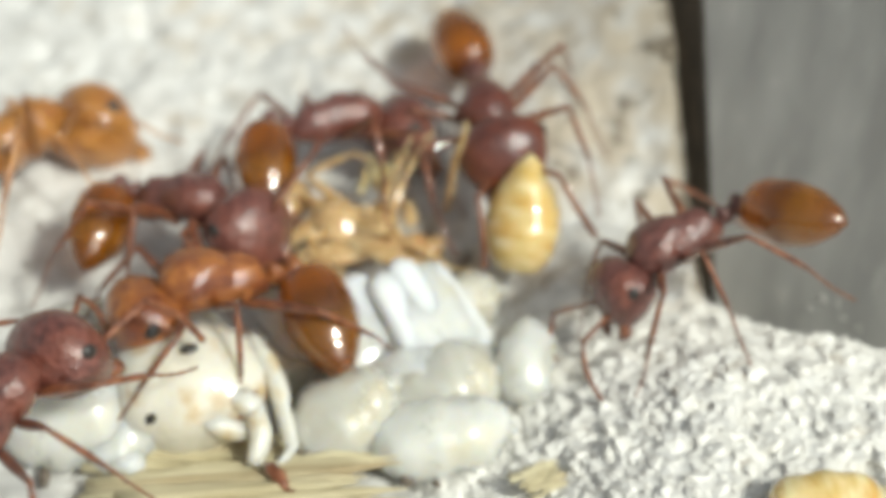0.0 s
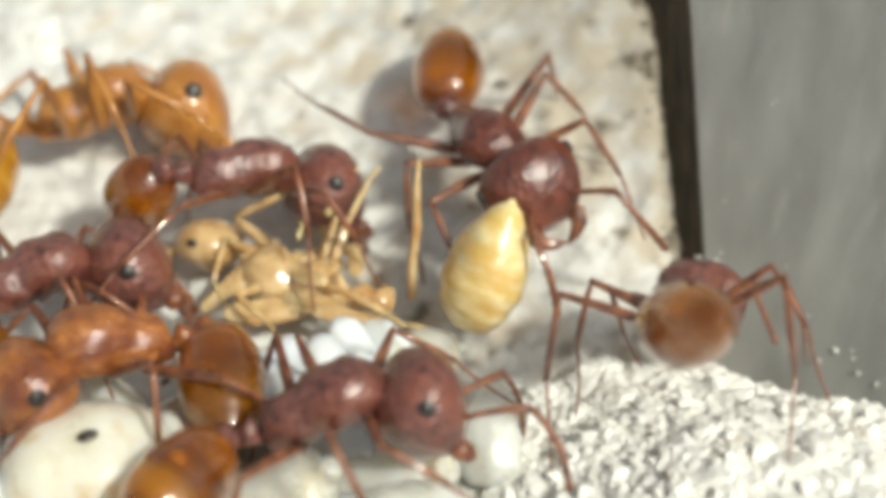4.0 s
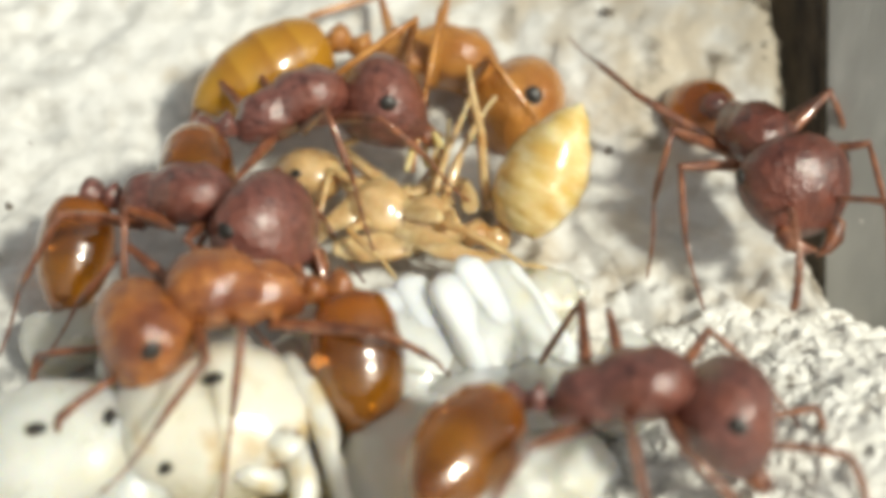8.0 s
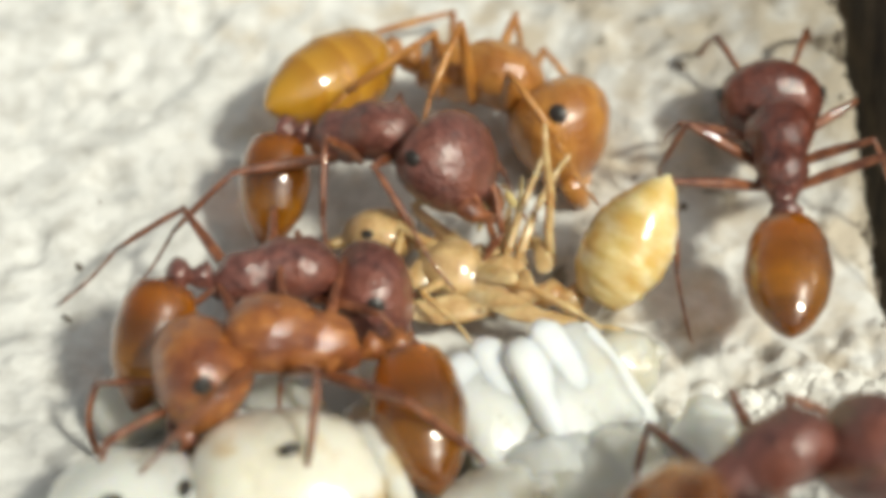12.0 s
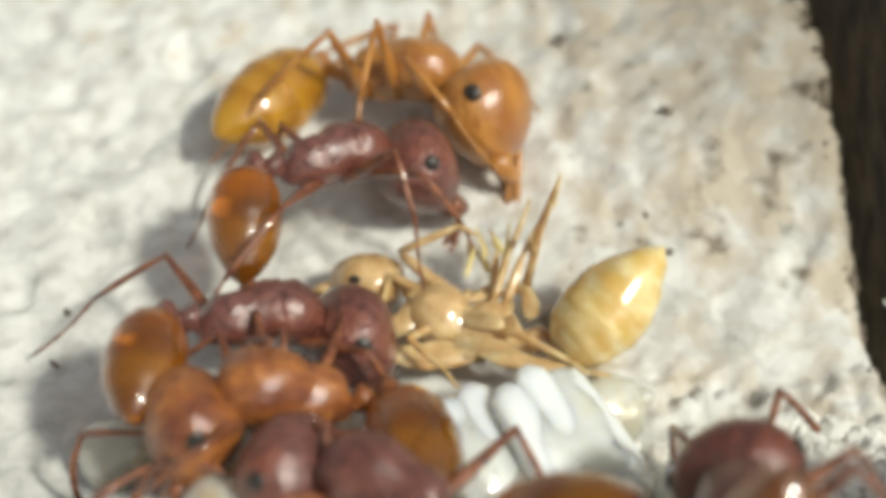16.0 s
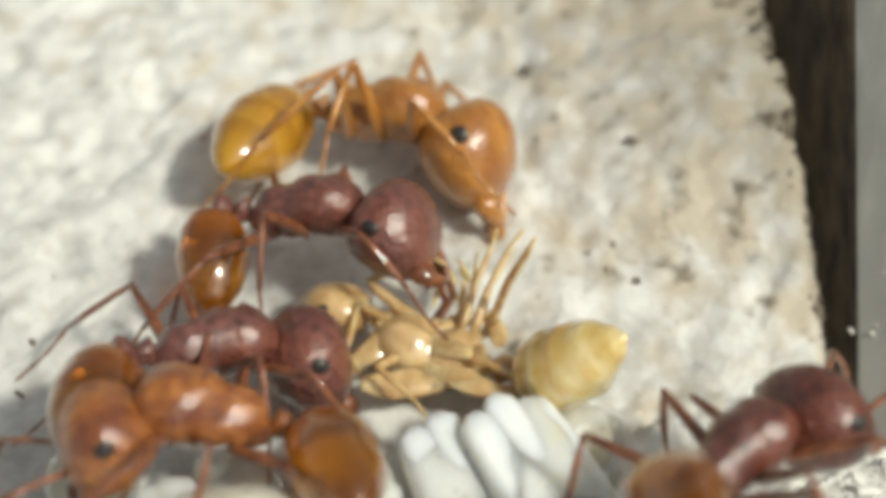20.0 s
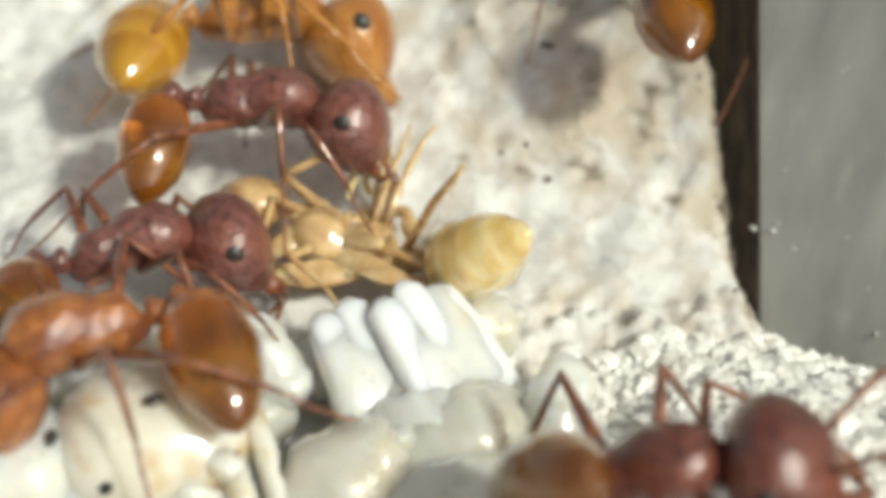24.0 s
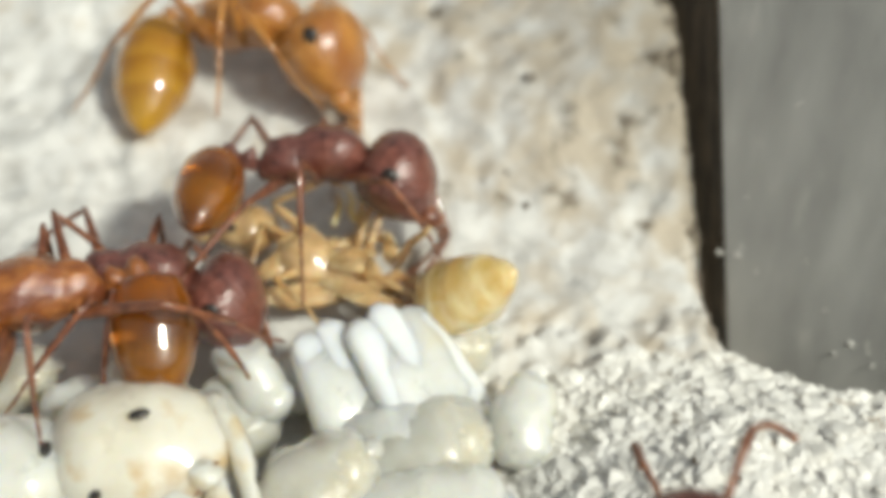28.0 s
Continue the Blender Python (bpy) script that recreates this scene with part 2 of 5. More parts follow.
CHALK = surface("chalk_white_folds", (0.79, 0.81, 0.79), (0.87, 0.89, 0.87), 0.7, 0.4, 0.006, 0.12, coat=0.6, sss=0.7, spec=0.2)
CREAM = surface("cream_pupa", (0.75, 0.71, 0.59), (0.84, 0.82, 0.735), 0.9, 0.3, 0.014, 0.12, coat=1.0, sss=0.7, trans=0.05, stain=(0.62, 0.44, 0.20), stain_feat=0.9, stain_edge=(0.54, 0.70), spec=0.2)
STRAW = surface("straw", (0.48, 0.41, 0.24), (0.72, 0.66, 0.45), 0.4, 0.5, 0.03, 0.06, stretch=(0.15, 2, 2), stain=(0.30, 0.20, 0.09), stain_feat=0.8, stain_edge=(0.55, 0.75))
PANE = surface("grey_acrylic", (0.295, 0.295, 0.285), (0.41, 0.41, 0.395), 1.2, 0.35, 0.01, 0.12, stretch=(1.2, 1.2, 0.35), stain=(0.46, 0.455, 0.43), stain_feat=0.6, stain_edge=(0.60, 0.8))
# blackish brown that stands in for the shade inside the crack
CRACK_SHADE = surface("painted_crack_shade", (0.012, 0.010, 0.008), (0.075, 0.058, 0.042), 0.9, 0.9, 0.08, 0.3, spec=0.2)
DIRT = surface("dark_crumb", (0.12, 0.095, 0.075), (0.20, 0.165, 0.13), 0.1, 0.8, 0.02, 0.05)
MINERAL = surface("white_mineral", (0.65, 0.63, 0.58), (0.85, 0.84, 0.8), 0.15, 0.5, 0.02, 0.05)
WALLMAT = surface("grey_room", (0.30, 0.29, 0.27), (0.36, 0.35, 0.33), 20.0, 0.9, 0.1, 3.0)


# ---- mesh helpers ----
def mesh_of(name, bm, material, smooth=True):
    me = bpy.data.meshes.new(name)
    bmesh.ops.recalc_face_normals(bm, faces=bm.faces)
    bm.to_mesh(me)
    bm.free()
    me.transform(Matrix.Diagonal((MM, MM, MM, 1)))
    for p in me.polygons:
        p.use_smooth = smooth
    me.materials.append(material)
    return me


def part(name, bm, material, parent, label="", at=None, smooth=True):
    """One mesh object (bm is a bmesh in millimetres, or ready mesh data) under a thing."""
    me = bm if isinstance(bm, bpy.types.Mesh) else mesh_of(name, bm, material, smooth)
    ob = new(name, me)
    ob.parent = parent
    if at is not None:
        ob.matrix_basis = at
    if label:
        tagged(ob, label)
    return ob


def mm(x, y, z, rx=0, ry=0, rz=0):
    return pose(x * MM, y * MM, z * MM, rx, ry, rz)


def loft(rings, seg=20, bm=None, m=None, wob=0.0, seed=0):
    """A closed body through rings (x, zc, ry, rz) along x; wob adds gentle unevenness."""
    bm = bm or bmesh.new()
    m = m or Matrix()
    rows = []
    for x, zc, ry, rz in rings:
        row = []
        for k in range(seg):
            a = 2 * math.pi * k / seg
            v = Vector((x, ry * math.cos(a), zc + rz * math.sin(a)))
            if wob:
                d = noise.noise(v * 1.6 + Vector((seed * 7.3, seed, 0))) * wob + noise.noise(v * 4.0 + Vector((seed, 3, 1))) * wob * 0.4
                v = Vector((x + d * 0.4, (ry + d) * math.cos(a), zc + (rz + d) * math.sin(a)))
            row.append(bm.verts.new(m @ v))
        rows.append(row)
    for a, b in zip(rows, rows[1:]):
        for k in range(seg):
            bm.faces.new((a[k], a[(k + 1) % seg], b[(k + 1) % seg], b[k]))
    bm.faces.new(rows[0][::-1])
    bm.faces.new(rows[-1])
    return bm


def blob(rx, ry, rz, seg=20, n=14, power=1.0, taper=0.0, wob=0.0, seed=0, rings=0.0, nr=5, bend=0.0, m=None, bm=None):
    """A rounded body along x, with optional taper, pleated rings and bend."""
    out = []
    for i in range(n + 1):
        a = math.pi * i / n
        s = max(0.03, math.sin(a)) ** power
        x = -math.cos(a)
        t = 1 - taper * (x + 1) / 2
        k = 1 + rings * math.cos(x * math.pi * nr) * min(1, 1.4 * s)
        out.append((x * rx, bend * (1 - x * x), ry * s * t * k, rz * s * t * k))
    return loft(out, seg, bm, m, wob, seed)


def tube(points, radii, seg=8, bm=None):
    """A tube through points with a radius at each."""
    bm = bm or bmesh.new()
    pts = [Vector(p) for p in points]
    rows = []
    for i, p in enumerate(pts):
        d = (pts[min(i + 1, len(pts) - 1)] - pts[max(i - 1, 0)]).normalized()
        u = d.orthogonal() if i == 0 else (u - d * u.dot(d))
        u.normalize()
        w = d.cross(u)
        rows.append([bm.verts.new(p + (u * math.cos(2 * math.pi * k / seg) + w * math.sin(2 * math.pi * k / seg)) * radii[i]) for k in range(seg)])
    for a, b in zip(rows, rows[1:]):
        for k in range(seg):
            bm.faces.new((a[k], a[(k + 1) % seg], b[(k + 1) % seg], b[k]))
    bm.faces.new(rows[0][::-1])
    bm.faces.new(rows[-1])
    return bm


# ---- ground ----
def sm(v):
    v = min(1.0, max(0.0, v))
    return v * v * (3 - 2 * v)


def soft_ramp(v, w=1.2):
    return w * math.log1p(math.exp(min(30, v / w)))


def height(x, y):
    """Smooth lie of the plaster in millimetres: a rising bank behind, a gritty mound in front, a hollow for the brood."""
    z = 0.28 * soft_ramp(y - 0.3)
    z += 1.25 * sm((x - 1.6) / 4.5) * sm((-1.2 - y) / 4.0)
    z += 1.2 * sm((x + 0.5) / 6.0) * sm((y - 0.8) / 5.0)
    z -= 1.0 * math.exp(-((x + 1.2) / 4.2) ** 2 - ((y + 4.2) / 2.6) ** 2)
    return z


def lumpy(x, y):
    """Where the plaster breaks up into soft white lumps, between the bank and the chips."""
    return sm((x - 1.2) / 1.5) * sm((0.2 - y) / 1.0) * sm((y + 3.6 - 0.15 * x) / 1.4)


def relief(x, y):
    """Lumps, pits and veins of the cast plaster."""
    v = Vector((x, y, 0.0))
    grit = sm((x - 1.0 - 0.25 * y) / 2.0) * sm((-0.9 - y + 0.1 * x) / 1.0)
    z = 0.16 * noise.noise(v * 0.55) + 0.10 * noise.noise(v * 1.3 + Vector((5, 2, 1)))
    z += (0.035 + 0.05 * grit) * noise.noise(v * 3.1 + Vector((1, 7, 3)))
    z += (0.025 + 0.03 * grit) * noise.noise(v * 7.0 + Vector((9, 1, 4)))
    d = noise.voronoi(Vector((x * 1.7, y * 1.7, 0.4)))[0]
    z += (0.10 + 0.08 * grit) * (0.45 - d[0]) * (1 + noise.noise(v * 0.7))
    soft = lumpy(x, y)
    if soft > 0:
        e = noise.voronoi(Vector((x * 2.3, y * 2.3, 1.7)))[0]
        z += soft * (0.42 * (0.42 - e[0]) + 0.10 * noise.noise(v * 4.0 + Vector((4, 4, 8))))
    p = noise.noise(v * 0.9 + Vector((31, 4, 2)))
    if p > 0.28:
        z -= 0.5 * (p - 0.28)
    d = max(0.0, 0.28 - 0.675 * (x - 6.75) - y)
    z -= 1.9 * math.exp(-(d / 1.45) ** 2) * sm((x - 5.7) / 1.1) * sm((14 - x) / 3)
    return z


def edge_x(y):
    """The right-hand edge of the bank, where a crack separates it from the wall."""
    return 6.18 - 0.06 * (y + 0.9) + 0.22 * noise.noise(Vector((y * 0.9, 3, 1))) + 0.20 * noise.noise(Vector((y * 2.3, 8, 1))) + 0.12 * noise.noise(Vector((y * 6.0, 2, 5)))


def spaced(lo, hi, flo, fhi, fine, coarse):
    out, v = [], lo
    while v < hi:
        out.append(v)
        far = max(flo - v, v - fhi, 0)
        v += fine + min(coarse, far * 0.25)
    return out + [hi]


def build_ground():
    xs = spaced(-70, 70, -10, 9.5, 0.1, 6.0)
    ys = spaced(-70, 70, -9.5, 11, 0.1, 6.0)
    verts, faces = [], []
    for y in ys:
        ex = edge_x(y)
        for x in xs:
            z = height(x, min(y, 14)) + relief(x, y)
            if y > -1.2:
                z -= 2.6 * sm((x - ex) / 0.3) * sm((y + 1.2) / 0.7)
            verts.append((x * MM, y * MM, z * MM))
    w = len(xs)
    for j in range(len(ys) - 1):
        for i in range(w - 1):
            faces.append((j * w + i, j * w + i + 1, (j + 1) * w + i + 1, (j + 1) * w + i))
    me = bpy.data.meshes.new("ground")
    me.from_pydata(verts, [], faces)
    me.materials.append(PLASTER)
    for p in me.polygons:
        p.use_smooth = True
    ob = new("ground", me)
    tagged(ob, "rough off-white plaster nest floor with beige stains", "nest floor", kind="structure")
    return ob


ground = build_ground()


def pebble(r, seed, bm=None, m=None):
    """An angular crumb of plaster."""
    rnd = random.Random(seed)
    bm = bm or bmesh.new()
    m = m or Matrix()
    s = bmesh.ops.create_icosphere(bm, subdivisions=1, radius=1.0)
    sc = Vector((rnd.uniform(0.7, 1.4), rnd.uniform(0.6, 1.1), rnd.uniform(0.3, 0.65))) * r
    for v in s["verts"]:
        k = rnd.uniform(0.75, 1.2)
        v.co = m @ Vector((v.co.x * sc.x * k, v.co.y * sc.y * k, v.co.z * sc.z * k))
    return bm


def gritty(x, y):
    """How thick the loose chips lie: only on the mound in front."""
    return sm((x - 0.6 - 0.25 * y) / 1.5) * sm((-1.9 - y + 0.18 * x + 0.5 * noise.noise(Vector((x * 0.8, y * 0.8, 2)))) / 1.0)


# ---- wall pane of the nest box, with a dark slab for the crack's shade ----
FOOT = Vector((6.75, 0.28, -2.2))
UP = Vector((-1.08, 3.65, 11.5))        # and leans back a little
ALONG = Vector((0.83, -0.56, 0.0))     # the pane runs to the right and towards the viewer
BACK = Vector((0.56, 0.83, 0.0))


def slab(o, u, v, w, bev=0.06):
    """A box from corner o along the vectors u, v, w, with eased edges."""
    bm = bmesh.new()
    c = [bm.verts.new(o + u * a + v * b + w * d) for d in (0, 1) for b in (0, 1) for a in (0, 1)]
    for f in ((0, 1, 3, 2), (4, 6, 7, 5), (0, 4, 5, 1), (2, 3, 7, 6), (0, 2, 6, 4), (1, 5, 7, 3)):
        bm.faces.new([c[i] for i in f])
    bmesh.ops.recalc_face_normals(bm, faces=bm.faces)
    if bev:
        bmesh.ops.bevel(bm, geom=bm.edges[:], offset=bev, segments=2, affect="EDGES")
    return bm


pane = tagged(new("wall_pane", mesh_of("wall_pane", slab(FOOT, ALONG * 26, BACK * 2.0, UP), PANE, False)), "grey scratched acrylic wall of the nest box", "wall", kind="structure")
# added slab behind the crack; its dark colour is painted shade, no real strip
seal = tagged(new("wall_seal", mesh_of("wall_seal", slab(Vector((6.8, 0.45, -2.6)), Vector((3.0, 2.6, 0)), Vector((-0.9, 14, 0)), Vector((-0.85, 2.8, 9.0)), 0.1), CRACK_SHADE, False)), "dark brown slab painted as the shade in the crack beside the acrylic wall", "seal", kind="structure")
pane.visible_shadow = False
seal.visible_shadow = False


def side_wall(name, o, u, v, w):
    return tagged(new(name, mesh_of(name, slab(o, u, v, w, 0.5), WALLMAT, False)), "plain grey side of the nest box", "wall", kind="structure")


side_wall("wall_south", Vector((-70, -72, -3)), Vector((140, 0, 0)), Vector((0, 2, 0)), Vector((0, 0, 22)))
side_wall("wall_west", Vector((-72, -72, -3)), Vector((2, 0, 0)), Vector((0, 144, 0)), Vector((0, 0, 22)))
side_wall("wall_north", Vector((-70, 70, -3)), Vector((140, 0, 0)), Vector((0, 2, 0)), Vector((0, 0, 34)))
side_wall("wall_east", Vector((70, -72, -3)), Vector((2, 0, 0)), Vector((0, 144, 0)), Vector((0, 0, 16)))

# ---- ants ----
LEGS = (("front", 0.62, 0.34, (2.3, 1.5), (1.3, 1.15, 1.2)), ("middle", 0.05, 0.36, (0.05, 2.2), (1.4, 1.25, 1.3)), ("hind", -0.5, 0.34, (-2.5, 1.9), (1.75, 1.55, 1.5)))
STAND = 1.9
WAIST = (-1.66, 0, 0.06)   # where the gaster joins the waist
ANT_MESH = {}


def ant_meshes(look_name, shell, gaster_mat, leg_mat):
    """The shared meshes of one colour of ant, in millimetres."""
    if look_name in ANT_MESH:
        return ANT_MESH[look_name]
    d = {}
    d["head"] = mesh_of("head", loft([(-0.02, 0, 0.12, 0.12), (0.03, 0.02, 0.38, 0.34), (0.14, 0.03, 0.60, 0.50), (0.32, 0.04, 0.73, 0.60), (0.55, 0.04, 0.78, 0.64), (0.8, 0.02, 0.77, 0.63), (1.02, -0.02, 0.71, 0.56), (1.22, -0.06, 0.62, 0.46), (1.38, -0.1, 0.5, 0.34), (1.48, -0.13, 0.34, 0.22), (1.52, -0.14, 0.16, 0.1)], 24, wob=0.02), shell)
    d["eye"] = mesh_of("eye", blob(0.145, 0.055, 0.11, 14, 10), EYE)
    bm = bmesh.new()
    tube([(0, 0, 0), (0.16, 0.1, -0.02), (0.34, 0.08, -0.05), (0.5, -0.06, -0.08), (0.58, -0.2, -0.1)], [0.13, 0.15, 0.13, 0.09, 0.02], 8, bm)
    d["mandible"] = mesh_of("mandible", bm, leg_mat)
    d["thorax"] = mesh_of("thorax", loft([(1.06, -0.06, 0.10, 0.10), (1.02, -0.05, 0.20, 0.19), (0.93, -0.02, 0.35, 0.33), (0.78, 0.03, 0.47, 0.45), (0.58, 0.08, 0.53, 0.53), (0.38, 0.10, 0.54, 0.55), (0.20, 0.10, 0.52, 0.55), (0.06, 0.08, 0.49, 0.53), (-0.08, 0.06, 0.47, 0.50), (-0.18, 0.03, 0.455, 0.475), (-0.27, 0.02, 0.45, 0.465), (-0.38, 0.02, 0.445, 0.465), (-0.52, 0.02, 0.435, 0.46), (-0.66, 0.0, 0.40, 0.43), (-0.78, -0.05, 0.35, 0.38), (-0.88, -0.11, 0.28, 0.29), (-0.96, -0.15, 0.2, 0.2), (-1.0, -0.16, 0.12, 0.12)], 28, wob=0.13, seed=3), shell)
    d["coxa"] = mesh_of("coxa", blob(0.3, 0.17, 0.19, 12, 8, 0.8, 0.3, 0.02), shell)
    d["petiole"] = mesh_of("petiole", loft([(0.05, 0, 0.1, 0.1), (-0.12, 0.0, 0.11, 0.11), (-0.25, 0.06, 0.19, 0.21), (-0.38, 0.09, 0.23, 0.26), (-0.5, 0.02, 0.17, 0.17), (-0.58, 0, 0.11, 0.1)], 14), shell)
    d["postpetiole"] = mesh_of("postpetiole", loft([(0.04, 0, 0.1, 0.1), (-0.1, 0.05, 0.24, 0.23), (-0.26, 0.06, 0.31, 0.28), (-0.4, 0.02, 0.24, 0.21), (-0.48, 0, 0.14, 0.13)], 14), shell)
    rings = [(0.02, 0, 0.10, 0.10), (-0.06, 0, 0.28, 0.28)]
    for i in range(1, 25):
        s = i / 24
        w = 0.88 * math.sin(math.pi * min(1.0, 0.12 + 0.88 * s) ** 0.92) ** (0.55 + 0.10 * s) if s < 1 else 0.03
        step = 0.028 * ((s * 4.2) % 1.0)
        rings.append((-0.06 - 2.34 * s, -0.05 * math.sin(math.pi * s), max(0.04, w - 0.02 + step), max(0.04, 0.97 * w - 0.02 + step)))
    d["gaster"] = mesh_of("gaster", loft(rings, 26), gaster_mat)
    for nm, _, _, _, (a, b, c) in LEGS:
        d[nm + "_leg"] = mesh_of("leg", tube([(-0.08, 0, 0), (0.06, 0, 0), (0.3 * a, 0, 0.02), (0.6 * a, 0, 0.02), (0.95 * a, 0, 0), (a + 0.04, 0, 0)], [0.09, 0.085, 0.105, 0.09, 0.06, 0.045], 9), leg_mat)
        d[nm + "_tibia"] = mesh_of("tibia", tube([(-0.03, 0, 0), (0.25 * b, 0, 0.015), (0.7 * b, 0, 0.015), (b, 0, 0)], [0.038, 0.054, 0.06, 0.042], 8), leg_mat)
        pts, rad = [], []
        for i in range(9):
            pts.append((c * i / 8, 0, -0.05 * math.sin(math.pi * i / 8)))
            rad.append((0.036 if i % 2 else 0.026) * (1 - 0.03 * i))
        d[nm + "_tarsus"] = mesh_of("tarsus", tube(pts, rad, 7), leg_mat)
    d["antenna"] = mesh_of("antenna", tube([(0, 0, 0), (0.3, 0, 0.03), (0.7, 0, 0.03), (1.05, 0, 0)], [0.05, 0.045, 0.05, 0.06], 8), leg_mat)
    pts, rad = [], []
    for i in range(17):
        pts.append((1.35 * i / 16, 0, 0.12 * math.sin(math.pi * i / 16)))
        rad.append((0.05 if i % 2 else 0.036) * (1 + 0.02 * i))
    d["funiculus"] = mesh_of("funiculus", tube(pts, rad, 7), leg_mat)
    ANT_MESH[look_name] = d
    return d


def aim(a, b, up):
    """A turn whose x axis runs from a to b."""
    x = (b - a).normalized()
    y = up.cross(x)
    y = y.normalized() if y.length > 1e-4 else x.orthogonal().normalized()
    m = Matrix((x, y, x.cross(y))).transposed().to_4x4()
    m.translation = a
    return m


def scaled(m):
    """The same pose with its place turned from millimetres into metres."""
    out = m.copy()
    out.translation = m.translation * MM
    return out


def leg_pose(hip, foot, lengths, side):
    """Poses of the femur, and of tibia and tarsus on it, for a leg from hip to foot."""
    a, b, c = lengths
    low = b + 0.92 * c
    d = foot - hip
    dist = min(max(d.length, abs(a - low) + 0.15), a + low - 0.02)
    d.normalize()
    up = Vector((0, side * 1.0, 0.75))
    n = (up - d * up.dot(d)).normalized()
    ca = (a * a + dist * dist - low * low) / (2 * a * dist)
    knee = hip + d * a * ca + n * a * math.sqrt(max(0, 1 - ca * ca))
    end = hip + d * dist
    f = aim(hip, knee, Vector((0, 0, 1)))
    k = (end - knee).normalized()
    bow = (n * 0.12 - k * n.dot(k) * 0.12)
    ankle = knee + (k + bow).normalized() * b
    t = aim(knee, ankle, Vector((0, 0, 1)))
    s = aim(ankle, end, Vector((0, 0, 1)))
    fi = f.inverted()
    return f, fi @ t, fi @ s


def ant(name, label, meshes, size=1.0, head=(0, 30, 0), gaster=(0, 30, 0), stand=STAND, feet={}, antennae=((35, -10), (40, -15)), group="worker ants", tail=1.0, brow=1.15):
    """An ant facing +x. head and gaster: turns (rx, ry, rz) at neck and waist; feet: own foot places, by leg name and side."""
    root = new(name)
    root.empty_display_size = 0.001
    root.scale = (size, size, size)
    h = part("head", meshes["head"], None, root, at=mm(0.97, 0, 0.0, *head) @ Matrix.Diagonal((brow * 0.84, brow * 1.03, brow * 1.03, 1)))
    for s in (1, -1):
        part("eye", meshes["eye"], None, h, at=mm(0.50, 0.755 * s, 0.17, 0, 0, 4 * s), label="black compound eye")
        part("mandible", meshes["mandible"], None, h, at=mm(1.34, 0.3 * s, -0.16, 0 if s > 0 else 180, 12, -8 * s))
        up, out = antennae[0 if s > 0 else 1]
        an = part("antenna", meshes["antenna"], None, h, at=mm(1.22, 0.3 * s, 0.12, 0, -up, out * s + 40 * s))
        part("funiculus", meshes["funiculus"], None, an, at=mm(1.05, 0, 0, 0, 65, -30 * s))
    part("thorax", meshes["thorax"], None, root)
    p1 = mm(-0.93, 0, -0.12, 0, 28, 0)
    part("petiole", meshes["petiole"], None, root, at=p1 @ Matrix.Diagonal((0.78, 0.92, 0.92, 1)))
    p2 = p1 @ mm(-0.43, 0, 0, 0, -30, 0)
    part("postpetiole", meshes["postpetiole"], None, root, at=p2 @ Matrix.Diagonal((0.78, 0.92, 0.92, 1)))
    part("gaster", meshes["gaster"], None, root, "glossy amber gaster", at=mm(*WAIST, *gaster) @ Matrix.Diagonal((0.97 * tail, 0.80 * tail, 0.80 * tail, 1)))
    for nm, hx, hy, (fx, fy), lens in LEGS:
        for s in (1, -1):
            foot = Vector(feet.get((nm, s), (fx, fy * s, -stand)))
            f, t, ta = leg_pose(Vector((hx, hy * s, -0.3)), foot, lens, s)
            lg = part("leg", meshes[nm + "_leg"], None, root, at=scaled(f))
            part("coxa", meshes["coxa"], None, lg, at=scaled(f.inverted() @ aim(Vector((hx - 0.02, 0.62 * hy * s, 0.0)), Vector((hx, hy * s, -0.3)), Vector((0, 0, 1)))))
            part("tibia", meshes[nm + "_tibia"], None, lg, at=scaled(t))
            part("tarsus", meshes[nm + "_tarsus"], None, lg, at=scaled(ta))
    return tagged(root, label, "ant", group)


DARK = ant_meshes("dark", SHELL_DARK, SHELL_GASTER, SHELL_LEG)
RED = ant_meshes("red", SHELL_RED, SHELL_GASTER, SHELL_LEG)
ORANGE = ant_meshes("orange", SHELL_ORANGE, SHELL_GASTER, SHELL_LEG)
HONEY = ant_meshes("honey", SHELL_CALLOW, HONEY_GASTER, SHELL_CALLOW)

# Ants that stay about the brood.
ant_a = ant("ant", "dark red worker ant tending the brood, amber gaster hanging", DARK, 1.04, (0, 34, -8), (0, -70, 0), 1.9, feet={("hind", 1): (-2.3, 3.3, -1.7)}, brow=1.2, tail=0.9, antennae=((-30, -55), (-35, -60)))
ant_b = ant("ant", "orange worker ant over the pale pupae, amber gaster hanging", ORANGE, 1.06, (8, 66, 8), (0, -70, 0), 1.9, feet={("hind", 1): (-3.6, 1.0, -1.5)})
ant_c = ant("ant", "dark red worker ant leaning over the tan carcass", DARK, 1.04, (0, 34, -8), (0, -70, 0), 2.0, feet={("hind", -1): (-3.5, -2.3, -2.2)}, brow=1.2, tail=0.9, antennae=((-30, -55), (-35, -60)))
ant_d = ant("ant", "honey-coloured young ant with a black eye, on the plaster", HONEY, 1.2, (-10, 50, 0), (0, -60, 0), 1.25, feet={("hind", 1): (-3.3, 0.5, -0.5)}, tail=1.03, brow=1.24, antennae=((-30, -55), (-35, -60)))
